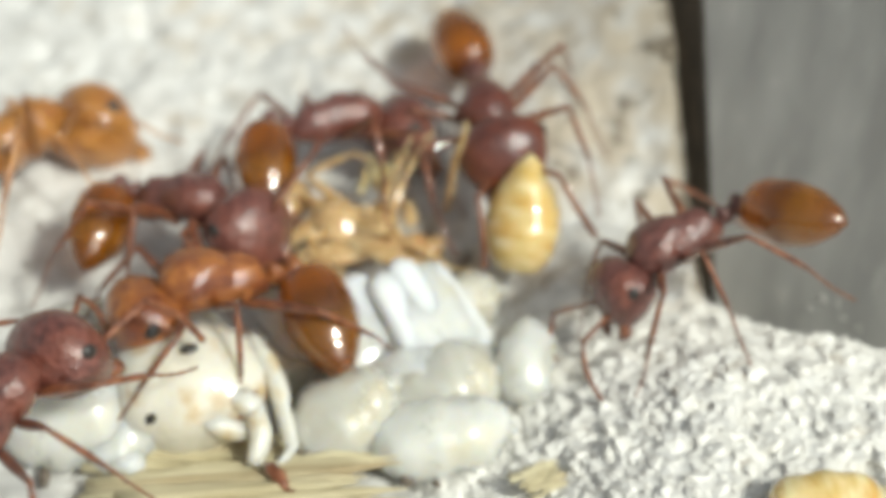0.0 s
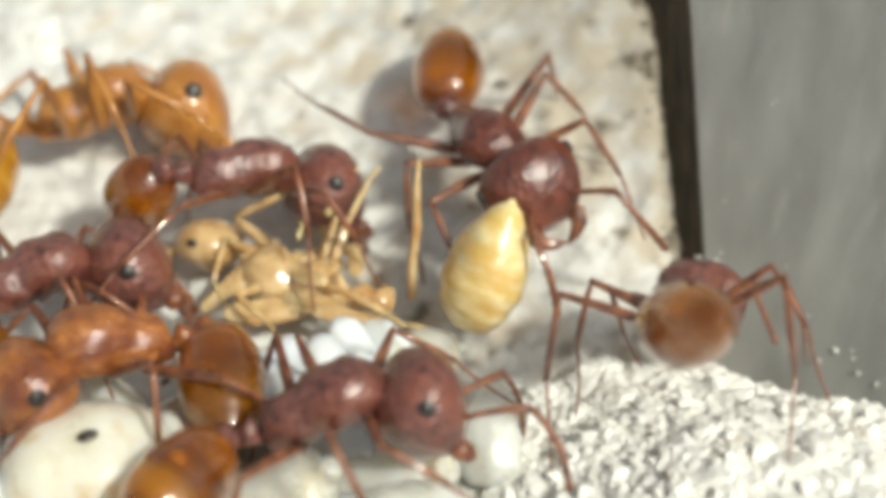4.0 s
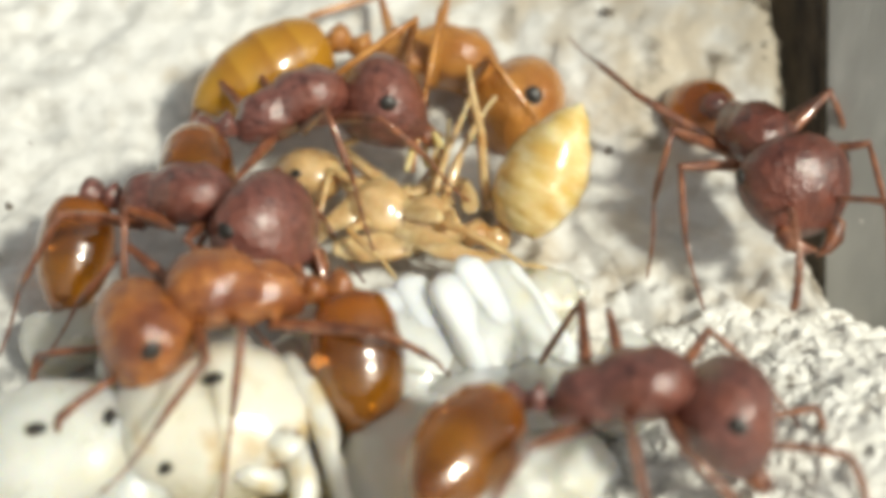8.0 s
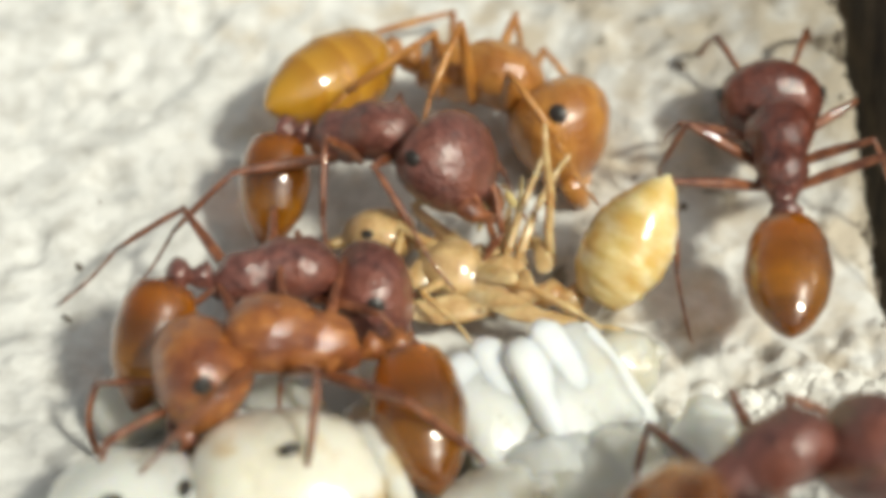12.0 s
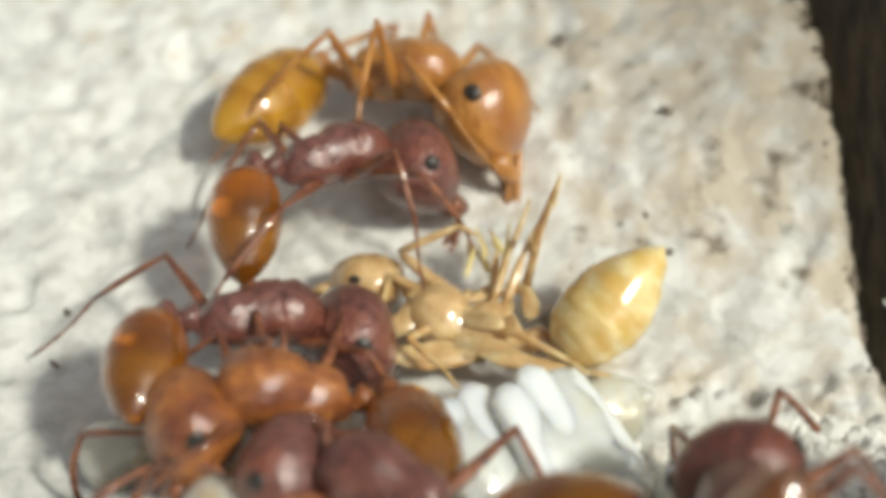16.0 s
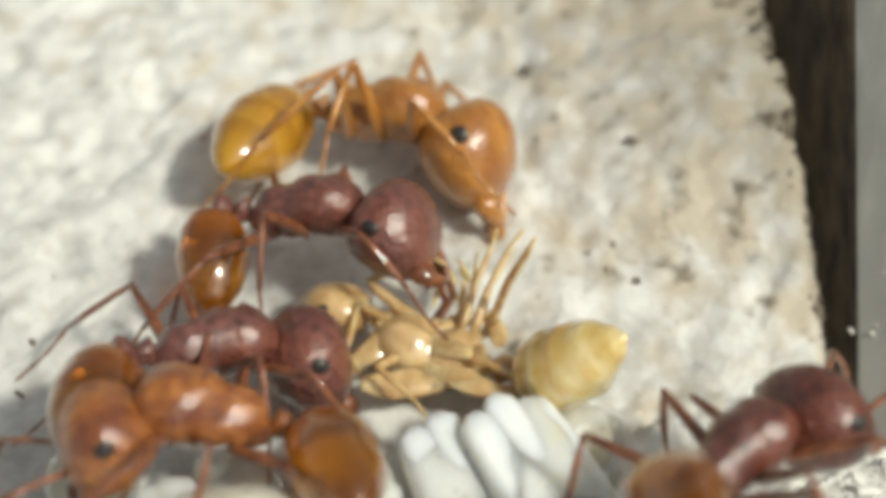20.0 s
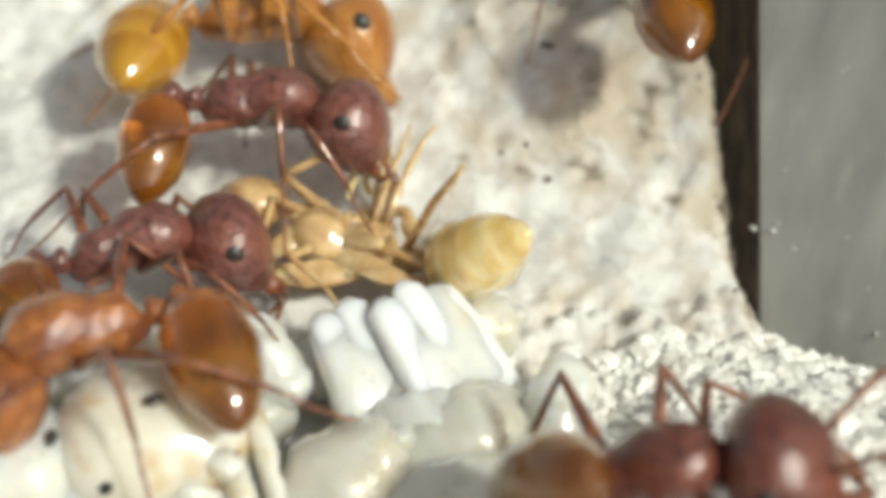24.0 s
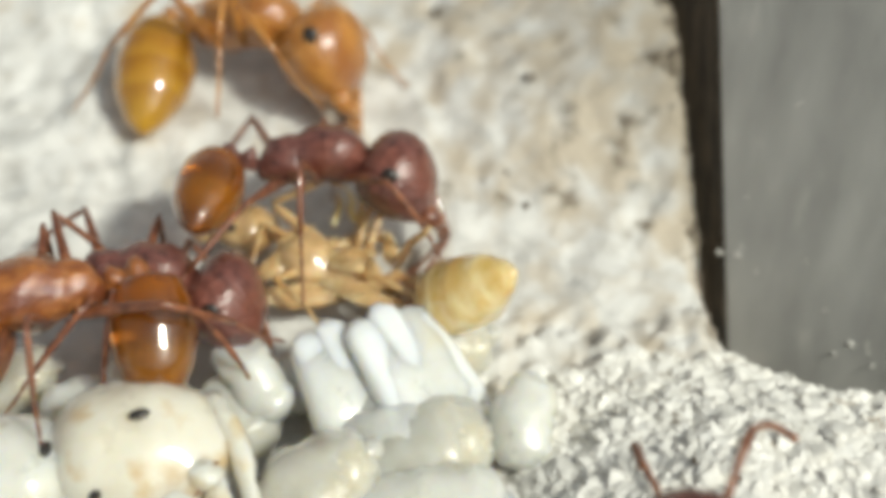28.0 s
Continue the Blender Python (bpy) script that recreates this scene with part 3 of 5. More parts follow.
# Ants that walk through.
ant_e = ant("ant", "dark red ant clambering down behind the carcass", RED, 1.05, (0, 35, 0), (0, 20, 0), feet={("hind", -1): (-3.7, -2.5, 1.1)})
ant_f = ant("ant", "dark red ant with a raised amber gaster on the grit", DARK, 0.95, (0, 45, 0), (0, 0, 0), brow=1.02)
ant_g = ant("ant", "dark red ant crossing in front of the brood", DARK, 1.04, (-10, 58, 0), (0, 45, 0))
ant_h = ant("ant", "dark red ant climbing the plaster bank with amber gaster", RED, 1.03, (0, 25, 0), (0, 10, 0))
ant_i = ant("ant", "dark red ant passing close in front of the pile", DARK, 1.05, (0, 35, 0), (0, 30, 0))
ant_j = ant("ant", "dark red ant walking over the grit to the bank", RED, 1.05, (0, 35, 0), (0, 15, 0))
ant_k = ant("ant", "dark red ant at the edge of the grit", DARK, 1.05, (0, 35, 0), (0, 20, 0))
ant_l = ant("ant", "reddish ant facing outward on the gritty plaster", RED, 1.10, (0, 20, 0), (0, 30, 0))
MOVERS = {"a": ant_a, "b": ant_b, "c": ant_c, "d": ant_d, "e": ant_e, "f": ant_f, "g": ant_g, "h": ant_h, "i": ant_i, "j": ant_j, "k": ant_k, "l": ant_l}
# ---- brood, carcass, straw and crumbs ----
def lone(name, bm, material, label, category, m, group="", smooth=True):
    ob = new(name, mesh_of(name, bm, material, smooth))
    ob.matrix_basis = m
    return tagged(ob, label, category, group)


def finger(root, tip, width, thick, seed):
    """A flattened, blunt, slightly bowed limb lying from root to tip."""
    a, b = Vector(root), Vector(tip)
    bm = bmesh.new()
    n, seg = 16, 18
    d = b - a
    m = aim(a, b, Vector((0, 0, 1)))
    rows = []
    for i in range(n + 1):
        u = i / n
        end = min(1.0, 0.35 + 2.6 * u) ** 0.5 * max(0.03, 1 - ((u - 0.88) / 0.12) ** 2 if u > 0.88 else 1.0) ** 0.35
        w = width * (1.06 - 0.24 * u) * end
        h = thick * (0.95 + 0.25 * math.sin(math.pi * u) - 0.35 * u) * end
        row = []
        for q in range(seg):
            t = 2 * math.pi * q / seg
            c, k = math.cos(t), math.sin(t)
            v = Vector((d.length * u, w * math.copysign(abs(c) ** 0.7, c), h * math.copysign(abs(k) ** 0.7, k) + 0.10 * math.sin(math.pi * u)))
            v += Vector((0, 1, 1)) * 0.02 * noise.noise(v * 2.2 + Vector((seed, 0, 0)))
            row.append(bm.verts.new(m @ v))
        rows.append(row)
    for p, q in zip(rows, rows[1:]):
        for t in range(seg):
            bm.faces.new((p[t], p[(t + 1) % seg], q[(t + 1) % seg], q[t]))
    bm.faces.new(rows[0][::-1])
    bm.faces.new(rows[-1])
    return bm


def folded_pupa(m, length, folds):
    """A pale pupa whose folded limbs stand up as chalk-white fingers."""
    root = new("pupa")
    root.matrix_basis = m
    part("body", blob(length * 0.6, 0.85, 0.75, 24, 16, 0.75, 0.1, 0.08, 1), BROOD_CLEAR, root)
    inv = m.inverted()
    for f, fingers in folds:
        for k, (a, b, w, h) in enumerate(fingers):
            part("limb", finger(a, b, w, h, k + 3), CHALK if w < 0.6 else BROOD, root, "chalk-white folded limb", at=inv @ f)
    return tagged(root, "pale pupa with chalk-white folded limbs beside the carcass", "pupa", "ant pupae")


def larva(half, r, seed, material, label, m):
    root = new("larva")
    root.matrix_basis = m
    part("body", blob(half, r, r * 0.92, 24, 22, 0.66, 0.12, 0.13, seed, 0.03, 6), material, root)
    part("head", blob(r * 0.3, r * 0.3, r * 0.26, 14, 10, 0.8, 0.2, 0.02, seed), material, root, at=mm(half * 0.93, 0, -r * 0.1, 0, 25, 0))
    return tagged(root, label, "larva", "ant larvae")


folded_pupa(mm(0.54, -3.39, 0.00, 0.0, -8.7, 168.4), 2.66, (
    (mm(0.41, -2.94, 0.85, 0.0, -39.0, 130.3), (((-1.45, -0.15, -0.14), (1.08, -0.03, -0.12), 1.0, 0.34), ((-1.5, 0.50, -0.16), (1.20, 0.42, -0.06), 0.42, 0.28), ((-1.6, -0.08, -0.14), (1.30, -0.05, -0.02), 0.38, 0.28), ((-1.7, -0.72, -0.24), (1.02, -0.52, -0.12), 0.50, 0.34))),
    (mm(-0.82, -3.09, 0.75, 0.0, -35.3, 119.7), (((-1.3, 0.05, -0.14), (0.92, 0.04, -0.12), 0.72, 0.32), ((-1.5, 0.34, -0.2), (1.0, 0.26, -0.06), 0.40, 0.26), ((-1.5, -0.24, -0.16), (1.08, -0.17, -0.02), 0.40, 0.27)))))
larva(0.90, 0.57, 5, BROOD, "glossy white larva among the pile", mm(-2.33, -2.87, 0.55, 0.0, -26.9, 132.1))
larva(1.10, 0.95, 6, BROOD_CLEAR, "round translucent larva in the pile", mm(-1.00, -5.42, 0.32, 0.0, -33.4, 27.7))
larva(0.80, 0.57, 7, BROOD, "glossy white larva under the pleated one", mm(0.06, -4.02, 0.30, 0.0, -16.8, -6.1))
larva(1.32, 0.84, 8, BROOD, "long translucent larva lying on its side", mm(0.80, -5.62, 0.10, 0.0, -6.3, 10.6))
larva(0.85, 0.63, 9, BROOD, "glossy grey-white larva beside the grit", mm(2.40, -3.60, 0.25, 0.0, -28.6, 82.4))
larva(0.63, 0.54, 10, BROOD, "small white larva behind the pupae", mm(-5.37, -3.51, 0.45, 0.0, -16.7, 23.2))
larva(0.84, 0.72, 11, BROOD_CLEAR, "translucent larva behind the pleated one", mm(1.12, -1.47, 0.05, 0.0, -21.6, 17.0))
larva(0.93, 0.72, 12, BROOD_CLEAR, "translucent larva beneath the ants", mm(-4.26, -2.92, 0.15, 0.0, -10.7, 134.9))
larva(0.70, 0.60, 13, BROOD, "small white larva beside the round pupa", mm(-5.06, -6.18, 0.35, 0.0, -21.7, 25.5))
larva(0.83, 0.66, 14, BROOD_CLEAR, "translucent larva deep in the pile", mm(-2.63, -3.19, -0.10, 0.0, -16.2, 133.8))
larva(0.75, 0.65, 15, BROOD_CLEAR, "translucent larva against the pleated pupa", mm(-1.34, -2.52, 0.30, 0.0, -22.4, 38.4))
larva(0.75, 0.65, 16, BROOD_CLEAR, "cloudy larva behind the white pupa", mm(-6.62, -2.83, 0.35, 0.0, -14.5, 21.1))
larva(1.15, 0.95, 17, BROOD_CLEAR, "large cloudy larva deep in the pile", mm(0.75, -4.23, -0.02, 0.0, -15.7, 22.9))


def pupa(name, label, m, r, material, eyes, seed, lobes=(), limbs=()):
    root = new(name)
    root.matrix_basis = m
    part("body", blob(r * 1.1, r, r * 0.92, 28, 20, 0.74, 0.10, 0.10, seed), material, root)
    for ex, ey, ez, az in eyes:
        v = Vector((ex, ey, ez)).normalized()
        q = v.to_track_quat("Y", "Z").to_matrix().to_4x4() @ pose(0, 0, 0, 0, az, 0)
        q.translation = Vector((v.x * r * 1.07, v.y * r * 0.98, v.z * r * 0.91)) * MM
        part("eye", blob(0.17, 0.06, 0.10, 12, 8), EYE, root, "black eye spot", at=q)
    for k, (x, y, z, s) in enumerate(lobes):
        part("mouthpart", blob(s, s * 0.7, s * 0.6, 14, 10, 0.8, 0.2, 0.06, seed + k), material, root, at=mm(x * r, y * r, z * r, 0, 20 * k, -30 + 25 * k))
        if k < 3 and material == CREAM:
            for q in range(3):
                part("mandible", blob(0.11, 0.04, 0.035, 10, 6, 0.8, 0.3, 0.03, q), SHELL_ORANGE, root, "reddish-brown hardening mouthpart", at=mm(x * r + s * (0.55 - 0.1 * q), y * r - s * 0.1 * q, z * r + s * (0.42 - 0.22 * q), 20 * q, -30, 60 * q + 40 * k))
    for k, pts in enumerate(limbs):
        bm = tube([Vector(p) * r for p in pts], [0.17, 0.19, 0.17, 0.14, 0.10][:len(pts)], 14)
        bmesh.ops.subdivide_edges(bm, edges=[e for e in bm.edges if e.calc_length() > 0.2], cuts=3)
        for v in bm.verts:
            v.co += 0.09 * noise.noise_vector(v.co * 2.6 + Vector((k, seed, 0)))
        part("limb", bm, CREAM, root, "cream folded limb")
    return tagged(root, label, "pupa", "ant pupae")


pupa("pupa", "cream-white pupa with black eye spots and tan stains", mm(-3.91, -5.12, 0.75), 1.38, CREAM, ((0.10, -0.23, 0.97, 0), (-0.35, -0.91, 0.24, 40),), 3, ((0.78, -0.52, 0.25, 0.46), (0.60, -0.72, 0.0, 0.5), (0.90, -0.1, 0.12, 0.5)), (((0.75, 0.55, 0.45), (1.05, 0.2, 0.4), (1.3, -0.3, 0.15), (1.45, -0.9, -0.2), (1.3, -1.3, -0.4)), ((0.85, -0.5, 0.35), (1.08, -0.85, 0.1), (1.05, -1.25, -0.25))))
pupa("pupa", "round glossy white pupa with black eye spots", mm(-6.07, -5.65, 0.60), 1.22, BROOD, ((-0.11, -0.41, 0.91, 20), (0.62, -0.07, 0.78, 0),), 8, ((0.85, -0.7, -0.3, 0.55),))


# The tan carcass, with a yellow gaster that is dragged round, and a stiff leg.
carcass = new("ant_carcass")
carcass.matrix_basis = mm(-1.14, 0.05, 0.83)
part("thorax", loft([(-1.25, 0.02, 0.10, 0.10), (-1.18, 0.04, 0.28, 0.24), (-1.0, 0.08, 0.46, 0.40), (-0.75, 0.12, 0.56, 0.50), (-0.45, 0.14, 0.58, 0.52), (-0.2, 0.10, 0.50, 0.44), (-0.08, 0.06, 0.42, 0.36), (0.06, 0.08, 0.46, 0.42), (0.3, 0.10, 0.50, 0.44), (0.55, 0.06, 0.44, 0.38), (0.75, -0.02, 0.32, 0.28), (0.88, -0.05, 0.2, 0.18), (0.98, -0.02, 0.22, 0.2), (1.12, 0.0, 0.3, 0.27), (1.26, -0.02, 0.22, 0.2), (1.36, -0.04, 0.2, 0.18), (1.5, -0.02, 0.3, 0.25), (1.66, -0.04, 0.24, 0.2), (1.76, -0.05, 0.1, 0.1)], 26, wob=0.14, seed=4), HUSK, carcass, "crumpled tan thorax and waist", at=mm(0.1, -0.25, 0.1, 8, 5, -14))
carcass_head = part("head", loft([(-0.62, 0, 0.14, 0.12), (-0.55, 0.02, 0.4, 0.3), (-0.38, 0.03, 0.58, 0.42), (-0.1, 0.03, 0.66, 0.48), (0.2, 0.02, 0.64, 0.46), (0.48, -0.02, 0.52, 0.36), (0.66, -0.05, 0.34, 0.22), (0.74, -0.06, 0.14, 0.1)], 24, wob=0.12, seed=9), HUSK, carcass, "pale tan severed head", at=mm(-1.75, 0.75, 0.32, 25, 10, 165))
for s in (1, -1):
    part("eye", blob(0.12, 0.04, 0.09, 12, 8), EYE, carcass_head, "dark eye", at=mm(0.0, 0.63 * s, 0.12))
    part("mandible", tube([(0, 0, 0), (0.16, 0.1 * s, -0.02), (0.32, 0.06 * s, -0.04), (0.42, -0.06 * s, -0.05)], [0.1, 0.11, 0.08, 0.02], 8), HUSK, carcass_head, at=mm(0.62, 0.2 * s, -0.1))
# pads and torn plates of skin lying under and beside the thorax
for at, size in (((1.3, -1.3, 0.12, 12, 6, -6), (1.15, 0.17, 0.06)), ((0.8, -1.1, 0.15, 28, 4, -20), (1.05, 0.22, 0.06)), ((-0.3, -0.95, 0.1, 35, 0, 10), (0.95, 0.3, 0.07)), ((-1.15, -0.5, 0.25, 10, -18, 42), (0.7, 0.24, 0.06)), ((0.35, 0.45, 0.25, -30, 10, 28), (0.8, 0.28, 0.07)), ((0.1, -0.55, 0.5, 24, -8, -30), (0.6, 0.22, 0.05)), ((-0.7, 0.35, 0.5, -20, 12, 60), (0.55, 0.2, 0.05))):
    part("wing_pad", blob(*size, 18, 14, 0.7, 0.45, 0.13, int(10 * size[0]), 0.05, 4), HUSK, carcass, at=mm(*at))


def husk_leg(points, thick=0.085):
    """A jointed pale leg: stout femur, thinner shin, hair-thin foot."""
    pts = [Vector(p) for p in points]
    line, rad = [], []
    for k, (a, b) in enumerate(zip(pts, pts[1:])):
        r = thick * (1.0, 0.72, 0.45, 0.3)[min(k, 3)]
        for u, w in ((0.0, 0.8), (0.3, 1.1), (0.7, 1.0), (0.94, 0.75)):
            line.append(a.lerp(b, u))
            rad.append(r * w)
    line.append(pts[-1])
    rad.append(thick * 0.15)
    part("leg", tube(line, rad, 9), HUSK, carcass)


husk_leg([(-0.2, 0.1, 0.45), (-1.2, 0.75, 0.95), (-0.15, 1.0, 1.35), (0.2, 0.9, 1.2)], 0.1)
husk_leg([(-0.5, 0.0, 0.5), (-1.35, 0.35, 0.75), (-1.5, -0.4, 0.3), (-1.2, -0.9, 0.1)])
husk_leg([(0.65, -0.1, 0.4), (0.95, 0.55, 1.0), (1.35, 1.0, 1.6), (1.55, 1.15, 1.8)], 0.09)
husk_leg([(0.45, 0.0, 0.4), (0.7, 0.7, 0.9), (1.0, 1.3, 1.35), (1.1, 1.5, 1.6)], 0.08)
husk_leg([(0.3, -0.5, 0.35), (0.95, -1.0, 0.5), (1.75, -1.35, 0.25), (2.05, -1.5, 0.1)], 0.09)
husk_leg([(-0.6, -0.55, 0.3), (-0.95, -1.2, 0.6), (-0.35, -1.65, 0.3), (-0.1, -1.9, 0.1)], 0.08)
# bits torn off towards the feeding mouths
rnd = random.Random(5)
for k in range(9):
    at = mm(rnd.uniform(0.05, 0.75), rnd.uniform(0.7, 1.25), rnd.uniform(0.55, 1.15), rnd.uniform(-60, 60), rnd.uniform(-70, -20), rnd.uniform(60, 140))
    part("flake", blob(rnd.uniform(0.16, 0.36), rnd.uniform(0.05, 0.11), 0.04, 12, 8, 0.7, 0.4, 0.05, k), YELLOW if k % 3 else HUSK, carcass, "torn yellowish shred", at=at)
for k in range(10):
    at = mm(rnd.uniform(-1.4, 1.2), rnd.uniform(-0.9, 0.5), rnd.uniform(0.3, 0.62), rnd.uniform(-40, 40), rnd.uniform(-25, 25), rnd.uniform(0, 360))
    part("flake", blob(rnd.uniform(0.18, 0.38), rnd.uniform(0.1, 0.2), 0.05, 12, 8, 0.7, 0.4, 0.05, k + 20), HUSK, carcass, at=at)
rings = []
for i in range(29):
    s = i / 28
    w = 0.78 * math.sin(math.pi * (0.1 + 0.9 * s) ** 0.85) ** 0.75 if i < 28 else 0.03
    rings.append((2.45 * s, 0, max(0.05, w + 0.03 * ((s * 5.2) % 1.0)), max(0.05, 0.9 * w + 0.03 * ((s * 5.2) % 1.0))))
carcass_gaster = part("gaster", loft(rings, 26, wob=0.05, seed=2), YELLOW, carcass, "pale yellow banded gaster")
stiff_leg = part("leg", tube([(0, 0, 0), (0.7, 0.02, 0.03), (1.4, -0.03, 0.05), (2.1, 0.02, 0.0), (2.6, 0.0, -0.02)], [0.10, 0.085, 0.08, 0.07, 0.03], 8), HUSK, carcass, "stiff upright tan leg")
tagged(carcass, "pale tan ant carcass with a yellow gaster, being dismembered", "ant carcass")

# Loose grit on the mound.
def build_grit():
    rnd = random.Random(11)
    kinds = [mesh_of("grain", pebble(1.0, k), GRAIN, False) for k in range(12)]
    shapes = [[v.co / MM for v in k.vertices] for k in kinds]
    tris = [tuple(p.vertices) for p in kinds[0].polygons]
    verts, faces = [], []
    singles = 0
    for i in range(15000):
        x, y = rnd.uniform(0.3, 9.8), rnd.uniform(-9.3, 0.2)
        if rnd.random() > gritty(x, y) ** 1.5:
            continue
        r = rnd.choice((0.05, 0.06, 0.07, 0.08, 0.09, 0.1, 0.12, 0.14, 0.17, 0.22, 0.28))
        m = Matrix.LocRotScale((x, y, height(x, y) + relief(x, y) - r * rnd.uniform(0.25, 0.72)), Euler((rnd.uniform(-0.7, 0.7), rnd.uniform(-0.7, 0.7), rnd.uniform(0, 6))), (r, r, r))
        if singles < 280 and r > 0.11 and y > -6:
            part("grain", kinds[i % 12], None, ground, at=Matrix.Translation(m.translation * MM) @ m.to_3x3().to_4x4())
            singles += 1
            continue
        base = len(verts)
        verts += [tuple((m @ v) * MM) for v in shapes[i % 12]]
        faces += [tuple(base + k for k in f) for f in tris]
    me = bpy.data.meshes.new("grit")
    me.from_pydata(verts, [], faces)
    me.materials.append(GRAIN)
    part("grit", me, None, ground)["kind"] = "stuff"


build_grit()


def crack_dirt():
    """Brown soil crumbs caught along the broken edge of the bank."""
    rnd = random.Random(23)
    shapes = [pebble(1.0, 40 + k) for k in range(6)]
    bm = bmesh.new()
    for i in range(420):
        y = rnd.uniform(-0.4, 10.5)
        off = rnd.gauss(0.02, 0.2)
        clump = noise.noise(Vector((y * 1.1, 4.0, 2.0)))
        if off < -0.1 and clump < 0.05 + 0.6 * rnd.random() * abs(off):
            continue
        x = edge_x(y) + off
        drop = 2.6 * sm((x - edge_x(y)) / 0.3) * sm((y + 1.2) / 0.7)
        r = rnd.choice((0.03, 0.04, 0.05, 0.07, 0.09, 0.12))
        m = mm(x, y, height(x, y) + relief(x, y) - drop + 0.1 * r, rnd.uniform(-60, 60), rnd.uniform(-60, 60), rnd.uniform(0, 360))
        m.translation /= MM
        k = shapes[i % 6]
        made = [bm.verts.new(m @ (v.co * r)) for v in k.verts]
        k.verts.index_update()
        for f in k.faces:
            bm.faces.new([made[v.index] for v in f.verts])
    part("soil", bm, DIRT, ground, smooth=False)["kind"] = "stuff"


crack_dirt()


# Dark specks on the plaster, white marks on the pane.
def crumb(x, y, z, r, seed, name="dirt_crumb", material=None, label="tiny dark crumb of dirt on the plaster"):
    return lone(name, pebble(r, seed), material or DIRT, label, "crumb", mm(x, y, z, seed * 40, 20, seed * 70), "crumbs")


for i, (x, y, z, r) in enumerate([(2.73, 5.31, 2.08, 0.16), (-8.43, 0.89, 0.34, 0.11), (-8.40, -0.37, 0.17, 0.12), (-8.35, 2.44, 0.67, 0.08), (5.12, -5.38, 1.10, 0.13), (0.69, 7.95, 2.28, 0.13), (2.23, 3.13, 1.06, 0.10), (2.04, 2.61, 0.83, 0.12), (2.61, 2.34, 0.77, 0.11), (1.74, 3.00, 0.94, 0.08), (2.60, 4.20, 1.58, 0.07), (-2.20, -6.83, 0.16, 0.2), (-6.37, -6.95, 0.23, 0.3), (0.22, -6.44, -0.22, 0.22), (0.76, -6.60, -0.14, 0.16), (0.19, -3.19, 0.15, 0.08), (-9.54, 9.47, 2.59, 0.08), (-8.41, 0.85, 0.34, 0.09), (-8.34, 2.42, 0.67, 0.1), (0.68, 7.84, 2.25, 0.14)]):
    crumb(x, y, z - 0.3 * r, r * 0.85, i)


# Pale mineral flecks on the pane and along its foot.
for i, (x, y, z, r) in enumerate([(6.41, 1.19, 0.48, 0.09), (6.74, 0.99, 0.57, 0.1), (8.54, -0.54, -0.65, 0.1), (9.04, -0.77, -0.24, 0.06), (8.84, -0.98, -1.60, 0.12), (6.80, 1.00, 0.75, 0.06), (9.08, -0.83, -0.37, 0.05), (9.47, -1.17, -0.70, 0.1), (8.32, -0.19, 0.13, 0.05), (7.10, 0.70, 0.38, 0.06), (7.59, 1.26, 3.89, 0.04), (8.79, -0.62, -0.34, 0.12), (9.18, -0.95, -0.60, 0.09), (7.52, 1.29, 3.81, 0.04), (6.82, 1.24, 1.76, 0.04), (7.91, 0.30, 0.93, 0.05)]):
    crumb(x, y, z, r * 0.8, i + 40, "mineral_speck", MINERAL, "white mineral fleck on the acrylic wall")


for i, (x, y, z, r) in enumerate([(8.16, -2.30, 0.26, 0.2), (8.07, -1.86, 0.14, 0.14), (9.40, -2.43, 0.31, 0.22), (7.63, -1.51, 0.08, 0.12), (8.70, -3.24, 0.66, 0.16), (8.09, -1.89, 0.15, 0.18), (7.20, -1.70, 0.11, 0.14), (4.97, -3.25, 0.46, 0.13), (6.20, -4.56, 1.13, 0.15)]):
    crumb(x, y, height(x, y) + relief(x, y) + 0.2 * r, r, i + 70, "plaster_crumb", GRAIN, "loose white crumb of plaster on the grit")


def straw(m, length, r, seed, label="split yellow straw under the brood"):
    """A split stem: ribs laid side by side along x."""
    root = new("straw")
    root.matrix_basis = m
    rnd = random.Random(seed)
    n = 12
    for k in range(n):
        y = (k - (n - 1) / 2) * r * 0.21
        z = 0.28 * r * math.cos((k - 5.5) * 0.25) + rnd.uniform(-0.05, 0.05) * r
        l = length * rnd.uniform(0.72, 1.08)
        lean = rnd.uniform(-0.05, 0.05) * r
        pts = [(-l / 2 + l * i / 6, y + lean * (i - 3) + rnd.uniform(-0.03, 0.03), z + rnd.uniform(-0.03, 0.03)) for i in range(7)]
        part("fibre", tube(pts, [r * 0.14 * rnd.uniform(0.75, 1.1) for _ in pts[1:]] + [0.01], 8), STRAW, root)
    return tagged(root, label, "straw", "straws")


straw(mm(-3.17, -6.50, -0.12, 4, 2, -2), 5.0, 0.75, 1)
straw(mm(-2.63, -7.59, 0.19, 2, -2, 6), 5.5, 0.8, 2, "frayed pale straw lying along the brood")
straw(mm(2.66, -6.86, 0.22, 0, 10, 40), 1.1, 0.3, 3, "short bit of straw on the grit")
fragment = new("leg_fragment")
fragment.matrix_basis = mm(-2.25, -7.0, 0.62, 0, 12, -50)
part("femur", tube([(0, 0, 0), (0.15, 0, 0.03), (0.4, 0.02, 0.05), (0.62, 0.0, 0.02), (0.7, 0, 0)], [0.06, 0.13, 0.14, 0.09, 0.04], 10), SHELL_LEG, fragment)
